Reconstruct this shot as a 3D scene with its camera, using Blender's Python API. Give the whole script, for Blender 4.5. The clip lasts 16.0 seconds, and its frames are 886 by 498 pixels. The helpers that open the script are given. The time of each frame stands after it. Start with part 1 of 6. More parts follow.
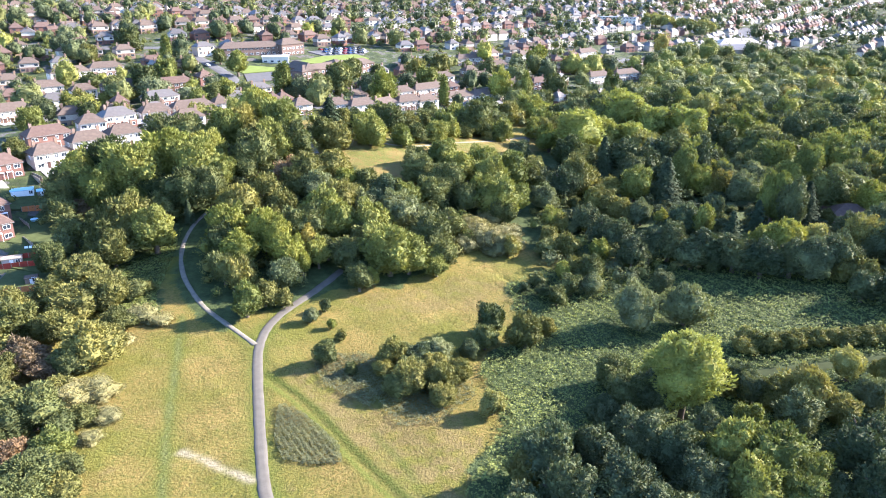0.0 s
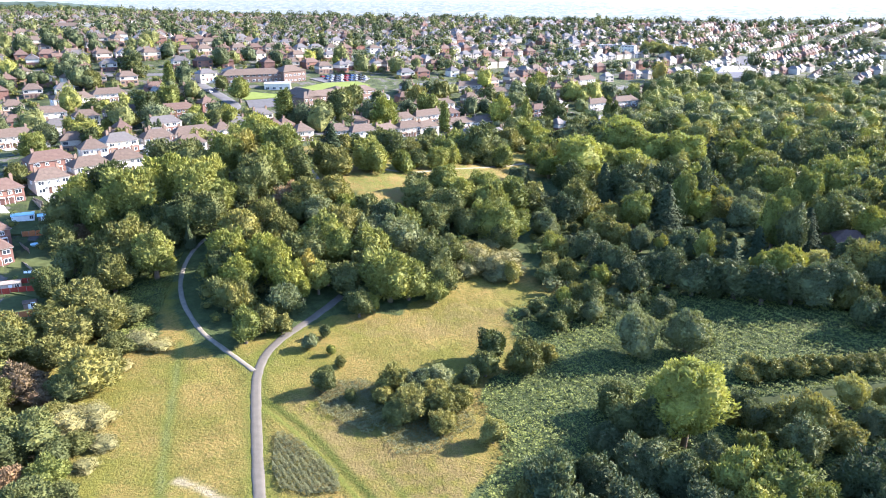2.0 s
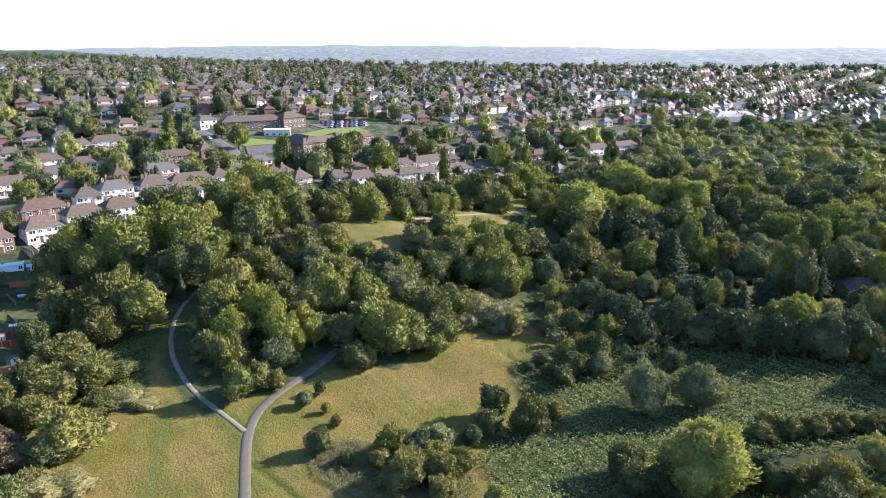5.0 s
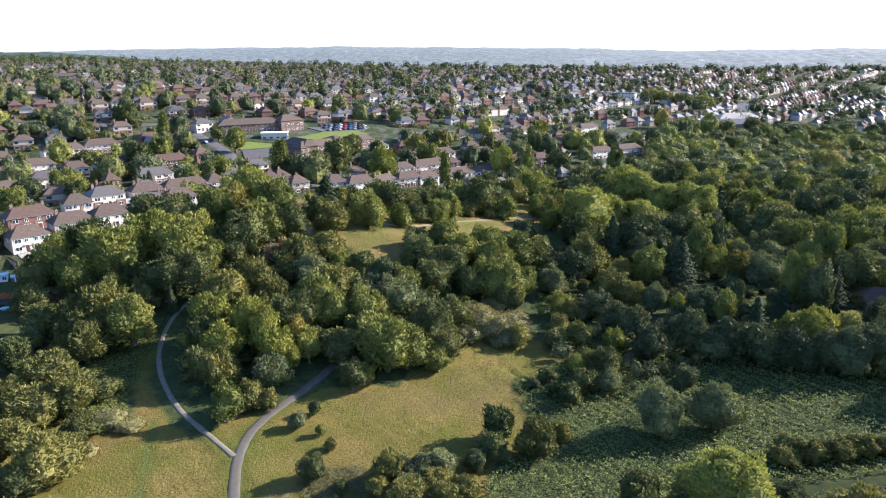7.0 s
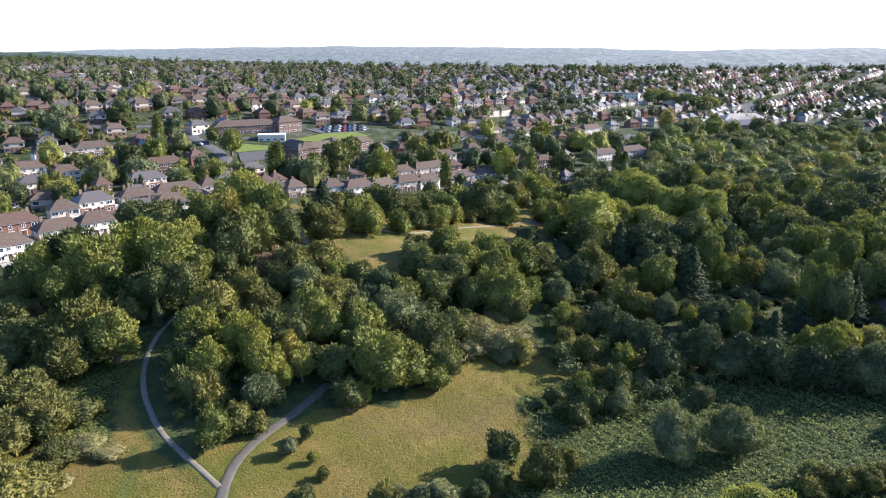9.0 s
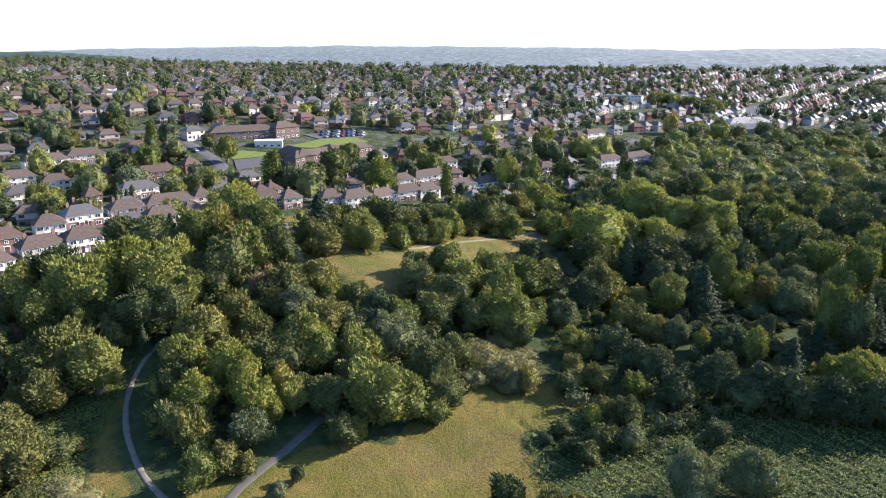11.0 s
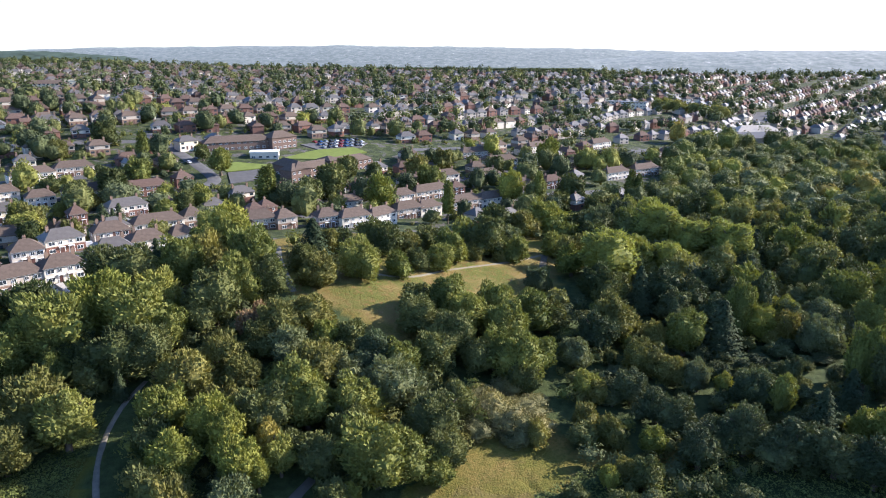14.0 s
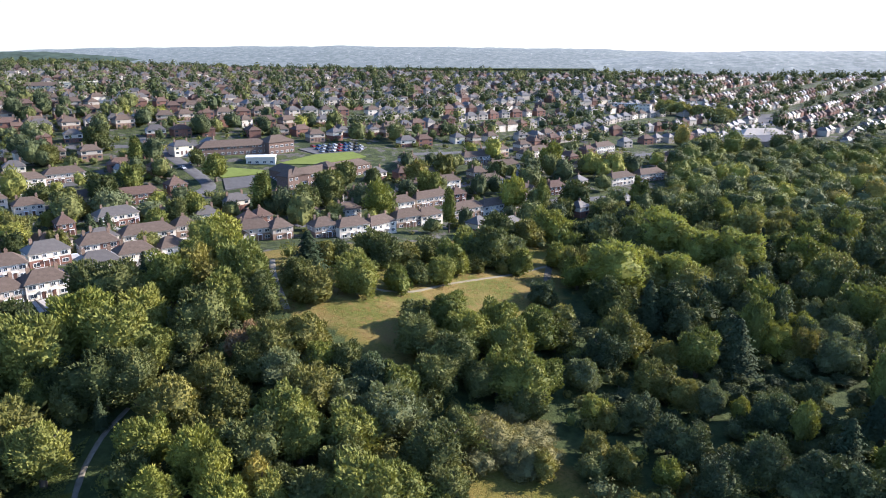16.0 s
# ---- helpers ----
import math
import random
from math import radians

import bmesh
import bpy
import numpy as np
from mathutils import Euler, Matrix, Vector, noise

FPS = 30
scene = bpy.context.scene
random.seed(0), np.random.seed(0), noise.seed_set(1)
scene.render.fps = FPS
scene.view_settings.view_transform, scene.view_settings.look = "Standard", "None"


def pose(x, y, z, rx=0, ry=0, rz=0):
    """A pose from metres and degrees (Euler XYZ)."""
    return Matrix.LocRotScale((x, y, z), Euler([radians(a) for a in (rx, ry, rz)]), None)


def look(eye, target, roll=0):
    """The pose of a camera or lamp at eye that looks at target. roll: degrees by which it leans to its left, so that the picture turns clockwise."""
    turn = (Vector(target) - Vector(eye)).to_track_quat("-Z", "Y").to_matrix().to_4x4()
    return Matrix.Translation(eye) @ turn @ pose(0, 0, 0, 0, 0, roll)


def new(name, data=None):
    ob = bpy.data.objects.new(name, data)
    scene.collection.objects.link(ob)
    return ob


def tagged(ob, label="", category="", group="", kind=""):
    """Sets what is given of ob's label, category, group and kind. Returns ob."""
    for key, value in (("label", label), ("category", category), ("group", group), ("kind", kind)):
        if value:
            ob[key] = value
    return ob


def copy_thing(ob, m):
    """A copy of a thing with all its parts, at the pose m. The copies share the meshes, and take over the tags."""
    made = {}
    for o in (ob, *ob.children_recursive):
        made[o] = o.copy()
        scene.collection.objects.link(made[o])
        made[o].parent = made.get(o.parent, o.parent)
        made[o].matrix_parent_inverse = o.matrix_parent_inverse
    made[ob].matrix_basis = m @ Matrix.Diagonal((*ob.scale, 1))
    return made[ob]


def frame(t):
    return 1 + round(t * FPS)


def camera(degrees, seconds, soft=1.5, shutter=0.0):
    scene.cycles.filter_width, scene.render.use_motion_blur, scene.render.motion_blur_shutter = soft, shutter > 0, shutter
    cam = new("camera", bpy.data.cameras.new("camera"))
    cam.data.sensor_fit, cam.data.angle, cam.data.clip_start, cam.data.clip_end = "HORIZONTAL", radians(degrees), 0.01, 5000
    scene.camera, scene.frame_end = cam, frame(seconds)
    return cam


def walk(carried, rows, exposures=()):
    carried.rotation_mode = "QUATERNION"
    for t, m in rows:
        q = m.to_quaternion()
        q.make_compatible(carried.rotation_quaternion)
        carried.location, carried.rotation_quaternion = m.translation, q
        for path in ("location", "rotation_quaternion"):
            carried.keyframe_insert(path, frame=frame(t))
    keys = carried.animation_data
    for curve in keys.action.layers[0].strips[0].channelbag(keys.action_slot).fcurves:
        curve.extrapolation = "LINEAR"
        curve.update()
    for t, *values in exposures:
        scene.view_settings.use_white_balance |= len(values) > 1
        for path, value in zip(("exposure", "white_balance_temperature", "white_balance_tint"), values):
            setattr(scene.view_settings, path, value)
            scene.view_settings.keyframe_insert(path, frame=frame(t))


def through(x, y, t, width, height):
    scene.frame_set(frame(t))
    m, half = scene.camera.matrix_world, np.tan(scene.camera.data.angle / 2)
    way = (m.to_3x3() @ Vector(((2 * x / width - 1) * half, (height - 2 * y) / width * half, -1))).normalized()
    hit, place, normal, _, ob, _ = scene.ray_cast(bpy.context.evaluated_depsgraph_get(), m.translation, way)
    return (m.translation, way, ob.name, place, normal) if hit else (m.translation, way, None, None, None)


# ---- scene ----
cam = camera(65.1, 16.0, soft=1.05)
PATH = [
    (0, (2.795, 2.098, 74.162), (2.677, 3.959, 73.438), 0.1),
    (0.5, (2.79, 2.228, 74.126), (2.672, 4.094, 73.417), 0.2),
    (1, (2.776, 2.306, 74.067), (2.658, 4.179, 73.376), 0.2),
    (1.5, (2.798, 2.335, 74.069), (2.678, 4.215, 73.397), 0.2),
    (2, (2.71, 2.458, 74.086), (2.59, 4.344, 73.431), 0.2),
    (2.5, (2.812, 2.765, 74.019), (2.69, 4.658, 73.384), 0.1),
    (3, (2.694, 3.461, 74.084), (2.572, 5.359, 73.466), 0.1),
    (3.5, (2.662, 4.22, 74.081), (2.539, 6.125, 73.484), 0.1),
    (4, (2.518, 5.436, 74.049), (2.395, 7.347, 73.472), 0.1),
    (4.5, (2.473, 6.761, 74.114), (2.349, 8.678, 73.557), 0.0),
    (5, (2.3, 8.493, 74.098), (2.177, 10.416, 73.561), -0.0),
    (7.5, (1.543, 19.054, 74.335), (1.418, 20.977, 73.802), -0.1),
    (8, (1.414, 21.45, 74.397), (1.288, 23.373, 73.864), -0.1),
    (8.5, (1.282, 23.87, 74.476), (1.156, 25.793, 73.942), -0.1),
    (9, (1.129, 26.339, 74.538), (1.002, 28.262, 74.004), -0.1),
    (11.5, (0.219, 39.066, 78.607), (0.089, 40.988, 78.07), -0.0),
    (12, (-0.048, 41.557, 79.456), (-0.178, 43.479, 78.919), 0.1),
    (12.5, (-0.26, 44.091, 80.37), (-0.39, 46.013, 79.832), 0.1),
    (13, (-0.685, 46.634, 81.259), (-0.814, 48.556, 80.72), 0.1),
    (13.5, (-0.78, 48.979, 81.967), (-0.91, 50.901, 81.429), 0.2),
    (14, (-1.132, 51.8, 82.849), (-1.261, 53.722, 82.311), 0.2),
    (14.5, (-1.276, 54.178, 83.542), (-1.406, 56.1, 83.004), 0.2),
    (15, (-1.606, 56.815, 84.044), (-1.735, 58.737, 83.507), 0.2),
    (15.5, (-1.661, 59.105, 84.163), (-1.791, 61.027, 83.626), 0.2),
    (16, (-1.837, 61.918, 84.329), (-1.968, 63.84, 83.791), 0.2),
]
walk(cam, [(t, look(eye, target, roll)) for t, eye, target, roll in PATH],
     exposures=[(0.0, 2.56, 5450, 19), (1.5, 2.56, 5450, 19), (3.5, 2.08, 5450, 19), (5.0, 1.74, 5450, 18), (9.0, 1.47, 5450, 18), (16.0, 1.44, 5420, 18)])

# ---- light ----
SUN_AZIMUTH, SUN_HEIGHT = radians(66), radians(26)
world = bpy.data.worlds.new("world")
scene.world = world
world.use_nodes = True
wn = world.node_tree
sky = wn.nodes.new("ShaderNodeTexSky")
sky.sky_type = "NISHITA"
sky.sun_disc = False
sky.sun_elevation, sky.sun_rotation = SUN_HEIGHT, SUN_AZIMUTH
sky.air_density, sky.dust_density, sky.ozone_density = 1.0, 0.6, 3.0
wn.links.new(sky.outputs[0], wn.nodes["Background"].inputs[0])
wn.nodes["Background"].inputs[1].default_value = 0.125
sun = new("sun", bpy.data.lights.new("sun", "SUN"))
sun.data.energy, sun.data.angle, sun.data.color = 5.8, radians(0.6), (1.0, 0.85, 0.63)
toward = Vector((math.sin(SUN_AZIMUTH) * math.cos(SUN_HEIGHT), math.cos(SUN_AZIMUTH) * math.cos(SUN_HEIGHT), math.sin(SUN_HEIGHT)))
sun.matrix_world = look(toward * 500, (0, 0, 0))

random.seed(7)


# ---- materials ----
def nodes_of(name):
    m = bpy.data.materials.new(name)
    m.use_nodes = True
    nt = m.node_tree
    return m, nt, nt.nodes["Principled BSDF"]


def node(nt, kind, **inputs):
    n = nt.nodes.new(kind)
    for key, value in inputs.items():
        n.inputs[key.replace("_", " ")].default_value = value
    return n


def mixed(nt, fac, a, b, how="MIX"):
    """A colour mix; fac, a and b are sockets or values."""
    n = nt.nodes.new("ShaderNodeMix")
    n.data_type, n.blend_type = "RGBA", how
    for socket, value in ((n.inputs[0], fac), (n.inputs[6], a), (n.inputs[7], b)):
        if isinstance(value, bpy.types.NodeSocket):
            nt.links.new(value, socket)
        else:
            socket.default_value = value if not isinstance(value, tuple) else (*value, 1)
    return n.outputs[2]


def ramp(nt, socket, low, high):
    n = nt.nodes.new("ShaderNodeMapRange")
    n.inputs[1].default_value, n.inputs[2].default_value = low, high
    nt.links.new(socket, n.inputs[0])
    return n.outputs[0]


def noise_of(nt, scale, detail=4.0, space="Object", rough=0.6):
    tc = nt.nodes.new("ShaderNodeTexCoord")
    n = node(nt, "ShaderNodeTexNoise", Scale=scale, Detail=detail, Roughness=rough)
    nt.links.new(tc.outputs[space], n.inputs["Vector"])
    return n.outputs["Fac"]


def world_noise(nt, scale, detail=4.0, rough=0.6):
    geo = nt.nodes.new("ShaderNodeNewGeometry")
    n = node(nt, "ShaderNodeTexNoise", Scale=scale, Detail=detail, Roughness=rough)
    nt.links.new(geo.outputs["Position"], n.inputs["Vector"])
    return n.outputs["Fac"]


def bump(nt, bsdf, socket, strength, distance):
    b = node(nt, "ShaderNodeBump", Strength=strength, Distance=distance)
    nt.links.new(socket, b.inputs["Height"])
    nt.links.new(b.outputs[0], bsdf.inputs["Normal"])


def plain(name, colour, rough=0.7, scale=3.0, vary=0.25, metal=0.0, bumpy=0.0):
    """A surface with two scales of mottling round one base colour."""
    m, nt, bsdf = nodes_of(name)
    dark, light = tuple(c * (1 - vary) for c in colour), tuple(min(1, c * (1 + vary)) for c in colour)
    fine = noise_of(nt, scale * 8, 3)
    col = mixed(nt, ramp(nt, noise_of(nt, scale, 4), 0.3, 0.7), dark, light)
    col = mixed(nt, ramp(nt, fine, 0.55, 0.8), col, tuple(c * 0.75 for c in colour))
    info = nt.nodes.new("ShaderNodeObjectInfo")
    col = mixed(nt, ramp(nt, info.outputs["Random"], 0, 3.5), col, tuple(c * 0.6 for c in colour))
    nt.links.new(col, bsdf.inputs["Base Color"])
    bsdf.inputs["Roughness"].default_value, bsdf.inputs["Metallic"].default_value = rough, metal
    bsdf.inputs["Specular IOR Level"].default_value = 0.07 if rough > 0.5 else 0.5
    if bumpy:
        bump(nt, bsdf, fine, bumpy, 0.05)
    return m


def foliage(name, deep, bright, accent, through=0.3, spread=0.5, gloss=0.12):
    """Leaves: each leaf clump takes its own tone, each tree its own shift, and light passes through."""
    m, nt, bsdf = nodes_of(name)
    geo, info = nt.nodes.new("ShaderNodeNewGeometry"), nt.nodes.new("ShaderNodeObjectInfo")
    deep = tuple(a * 0.5 + b * 0.5 for a, b in zip(deep, bright))
    bright = tuple(a * 0.1 + b * 0.9 for a, b in zip(deep, bright))
    col = mixed(nt, geo.outputs["Random Per Island"], deep, bright)
    col = mixed(nt, ramp(nt, noise_of(nt, 1.6, 3), 0.52, 0.85), col, accent)
    patch_tone = mixed(nt, ramp(nt, world_noise(nt, 0.1, 1.5), 0.36, 0.64), (0.8, 0.84, 0.9), (1.22, 1.2, 1.14))
    col = mixed(nt, 1.0, col, patch_tone, "MULTIPLY")
    tone = mixed(nt, info.outputs["Random"], (1 - spread, 1 - spread * 0.85, 1 - spread), (1 + spread * 0.6, 1 + spread * 0.45, 1.0))
    col = mixed(nt, 1.0, col, tone, "MULTIPLY")
    nt.links.new(col, bsdf.inputs["Base Color"])
    bsdf.inputs["Roughness"].default_value = 0.75
    bsdf.inputs["Specular IOR Level"].default_value = gloss
    tr = nt.nodes.new("ShaderNodeBsdfTranslucent")
    nt.links.new(mixed(nt, 1.0, col, (1.1, 1.1, 0.6), "MULTIPLY"), tr.inputs["Color"])
    mix = nt.nodes.new("ShaderNodeMixShader")
    mix.inputs[0].default_value = through * 0.85
    nt.links.new(bsdf.outputs[0], mix.inputs[1])
    nt.links.new(tr.outputs[0], mix.inputs[2])
    nt.links.new(mix.outputs[0], nt.nodes["Material Output"].inputs["Surface"])
    return m


LEAVES = {
    "S": foliage("fresh_green_leaves", (0.096, 0.107, 0.025), (0.216, 0.22, 0.05), (0.215, 0.195, 0.046), 0.24, 0.35),
    "G": foliage("green_leaves", (0.082, 0.095, 0.028), (0.186, 0.194, 0.054), (0.19, 0.174, 0.048), 0.22, 0.4),
    # darker version of the dark green leaves, with wood shade put into the colour
    "H": foliage("shade_deepened_leaves", (0.035, 0.046, 0.026), (0.088, 0.103, 0.05), (0.09, 0.098, 0.044), 0.12, 0.45),
    "D": foliage("dark_green_leaves", (0.048, 0.058, 0.025), (0.108, 0.119, 0.046), (0.118, 0.118, 0.044), 0.18, 0.45),
    "O": foliage("olive_leaves", (0.074, 0.076, 0.026), (0.162, 0.155, 0.05), (0.162, 0.14, 0.047), 0.2, 0.4),
    "W": foliage("grey_willow_leaves", (0.075, 0.088, 0.048), (0.155, 0.17, 0.09), (0.15, 0.16, 0.075), 0.22),
    "L": foliage("lime_poplar_leaves", (0.125, 0.14, 0.034), (0.235, 0.245, 0.062), (0.23, 0.21, 0.05), 0.35, 0.15),
    "Y": foliage("yellowing_leaves", (0.14, 0.138, 0.045), (0.245, 0.235, 0.08), (0.25, 0.215, 0.065), 0.25, 0.25),
    "M": foliage("turning_leaves", (0.115, 0.105, 0.03), (0.225, 0.19, 0.05), (0.25, 0.16, 0.04), 0.25, 0.3),
    "C": foliage("conifer_needles", (0.026, 0.038, 0.022), (0.055, 0.07, 0.04), (0.0687, 0.085, 0.05), 0.04, 0.4, 0.03),
    "P": foliage("poplar_leaves", (0.0687, 0.085, 0.026), (0.143, 0.155, 0.045), (0.16, 0.155, 0.04), 0.2),
    "R": foliage("russet_leaves", (0.095, 0.066, 0.04), (0.175, 0.122, 0.074), (0.17, 0.105, 0.066), 0.2, 0.3),
    "B": foliage("bramble_leaves", (0.09, 0.088, 0.038), (0.21, 0.19, 0.084), (0.17, 0.135, 0.066), 0.18, 0.3),
}
BARK = plain("bark", (0.12, 0.095, 0.07), 0.9, 2.0, 0.35, bumpy=0.6)


# ---- small builders ----
def mesh_of(name, verts, faces, material=None, smooth=False):
    me = bpy.data.meshes.new(name)
    me.from_pydata([tuple(v) for v in verts], [], [tuple(f) for f in faces])
    if smooth:
        me.shade_smooth()
    if material:
        me.materials.append(material)
    me.update()
    return me


def quads_mesh(name, corners, material, smooth=False):
    """A mesh of loose four-cornered leaves; corners has the shape (n, 4, 3)."""
    n = len(corners)
    me = bpy.data.meshes.new(name)
    me.vertices.add(4 * n)
    me.vertices.foreach_set("co", np.asarray(corners, np.float32).ravel())
    me.loops.add(4 * n)
    me.loops.foreach_set("vertex_index", np.arange(4 * n, dtype=np.int32))
    me.polygons.add(n)
    me.polygons.foreach_set("loop_start", np.arange(0, 4 * n, 4, dtype=np.int32))
    me.polygons.foreach_set("loop_total", np.full(n, 4, np.int32))
    me.materials.append(material)
    me.update(calc_edges=True)
    return me


def part(name, data, material, parent, label=""):
    """Links a bmesh or mesh as ONE mesh object under a thing or a part."""
    if isinstance(data, bmesh.types.BMesh):
        me = bpy.data.meshes.new(name)
        data.to_mesh(me)
        data.free()
        data = me
    if material and not data.materials:
        data.materials.append(material)
    ob = new(name, data)
    ob.parent = parent
    return tagged(ob, label)


def box(bm, x0, x1, y0, y1, z0, z1):
    vs = [bm.verts.new(p) for p in ((x0, y0, z0), (x1, y0, z0), (x1, y1, z0), (x0, y1, z0), (x0, y0, z1), (x1, y0, z1), (x1, y1, z1), (x0, y1, z1))]
    for f in ((3, 2, 1, 0), (4, 5, 6, 7), (0, 1, 5, 4), (1, 2, 6, 5), (2, 3, 7, 6), (3, 0, 4, 7)):
        bm.faces.new([vs[i] for i in f])
    return bm


def boxes(*rows):
    bm = bmesh.new()
    for r in rows:
        box(bm, *r)
    return bm


# ---- the lie of the land ----
RISE_Y = (-400, 0, 200, 350, 450, 550, 800, 1300, 1700, 2300, 3200, 4300, 4900)
RISE_Z = (-4, 0, 3, 11, 20, 25, 37.5, 53, 34, 8, 5, 5, 5)
HILLS = [(-115, 110, 42, 0.1),
         (-115, 175, 42, -6.8),
         (-115, 240, 42, 0.3),
         (-115, 305, 42, 2.0),
         (-55, 110, 42, -1.6),
         (-55, 175, 42, 1.1),
         (-55, 240, 42, 10.5),
         (-55, 305, 42, 2.9),
         (5, 110, 42, -0.7),
         (5, 175, 42, -4.3),
         (5, 240, 42, -0.4),
         (5, 305, 42, 3.5),
         (65, 110, 42, -2.3),
         (65, 175, 42, -0.1),
         (65, 240, 42, -0.8),
         (65, 305, 42, -3.5),
         (-190, 190, 70, 14.9),
         (-150, 380, 90, -0.9),
         (0, 400, 80, -2.7),
         (130, 400, 110, -1.2),
         (120, 250, 70, -0.0),
         (300, 520, 170, -21.1),
         (-330, 520, 160, 21.2),
         (250, 300, 110, 1.3),
         (-800, 950, 300, 19.9),
         (500, 900, 250, -18.1),
         (-142, 252, 26, 3.8)]
_y = np.arange(-600, 5200, 20.0)
_k = np.exp(-((np.arange(-6, 7) * 20 / 60.0) ** 2) / 2)
_z = np.convolve(np.pad(np.interp(_y, RISE_Y, RISE_Z), 6, "edge"), _k / _k.sum(), "valid")


def height(x, y):
    """The ground's height in metres."""
    x, y = np.asarray(x, float), np.asarray(y, float)
    z = np.interp(y, _y, _z)
    for a, b, s, k in HILLS:
        z = z + k * np.exp(-((x - a) ** 2 + (y - b) ** 2) / (2 * s * s))
    return z


def inside(x, y, ring):
    """Which points lie inside a ring of corners."""
    hit = np.zeros(np.shape(x), bool)
    for (x0, y0), (x1, y1) in zip(ring, ring[1:] + ring[:1]):
        crosses = ((y0 > y) != (y1 > y)) & (x < (x1 - x0) * (y - y0) / (y1 - y0 + 1e-9) + x0)
        hit ^= crosses
    return hit


def waver(x, y, size, seed=0.0):
    """A smooth uneven value from -1 to 1."""
    return (np.sin(x / size + seed) * np.cos(y / size * 1.3 + 2 * seed) + 0.6 * np.sin(x / size * 2.7 + y / size * 1.9 + seed)
            + 0.4 * np.cos(y / size * 4.1 - x / size * 3.3 + seed)) / 2


NETTLES = [(9, 172), (12, 150), (2, 128), (7, 110), (0, 86), (20, 60), (140, 60), (150, 176), (60, 182), (30, 188)]
GOLD = [(-60, 236), (-44, 262), (-30, 264), (-14, 284), (2, 300), (24, 330), (34, 326), (22, 284), (-2, 262), (-14, 240), (-24, 226), (-44, 228)]
WOODS = [(-130, 180), (-96, 158), (-78, 170), (-70, 150), (-56, 138), (-36, 158), (-20, 164), (-10, 180), (-9, 200), (4, 208), (14, 202), (20, 188), (30, 192), (60, 178), (120, 172),
         (300, 220), (420, 640), (170, 640), (60, 400), (30, 330), (20, 250), (-20, 215), (-60, 236), (-75, 280), (-120, 240)]
TOWN = [(-105, 120), (-122, 190), (-112, 242), (-96, 268), (-70, 300), (-20, 330), (20, 366), (70, 410), (120, 520), (190, 650), (420, 690), (900, 650),
        (1600, 1400), (-1600, 1400), (-900, 500), (-400, 100)]


CLEARING = [(-76, 150), (-84, 186), (-90, 166), (-98, 156), (-88, 142), (-70, 136)]


MAIN_PATH = [(-28.1, 83.2), (-30.6, 87.6), (-34, 96.9), (-37.3, 106.4), (-41, 117.2), (-44.3, 127.4), (-45.4, 133), (-45.8, 139), (-44.2, 146.4), (-40.6, 153.7), (-37.4, 161.3), (-34.5, 168.8)]
LEFT_PATH = [(-46, 131.7), (-50.8, 135.8), (-57.2, 141.1), (-62.6, 145.6), (-67.7, 151.7), (-73.4, 159.7), (-77.7, 168.2), (-80.6, 177.2), (-81.6, 186.5), (-80.1, 194.4)]
GRASS_TRACK = [(-44.6, 82.3), (-49.9, 95.2), (-54.6, 107.9), (-59.8, 123), (-64, 135.2), (-66, 141)]
DITCH = [(-41.5, 121), (-33, 114.3), (-27.2, 108.4), (-21.6, 101.3), (-15.4, 94.3), (-10, 88.5), (-4, 82)]
MID_TRACK = [(-16, 104), (-12, 99), (-8.5, 94), (-6, 88)]
WORN = [(-47.2, 95.5), (-44, 94.7), (-39.3, 92.2), (-33.1, 89.8)]
BROWN = [(-36, 120), (-28, 128), (-20, 118), (-14, 110), (-2, 108), (4, 100), (4, 86), (-6, 86), (-18, 100), (-28, 111)]
BANK = [(-34, 152), (-22, 160), (-6, 170), (8, 172), (12, 164), (0, 158), (-18, 150)]
FOLD = [(-2, 184), (6, 178), (12, 171), (17, 163)]


def spaced(near, far, step, grow, last):
    out = list(np.arange(near, far, step))
    while out[-1] < last:
        step *= grow
        out.append(out[-1] + step)
    return out


def off_line(x, y, line):
    """How far points lie from a line of corners."""
    best = np.full(np.shape(x), 1e9)
    for (x0, y0), (x1, y1) in zip(line[:-1], line[1:]):
        t = np.clip(((x - x0) * (x1 - x0) + (y - y0) * (y1 - y0)) / ((x1 - x0) ** 2 + (y1 - y0) ** 2), 0, 1)
        best = np.minimum(best, np.hypot(x - x0 - t * (x1 - x0), y - y0 - t * (y1 - y0)))
    return best


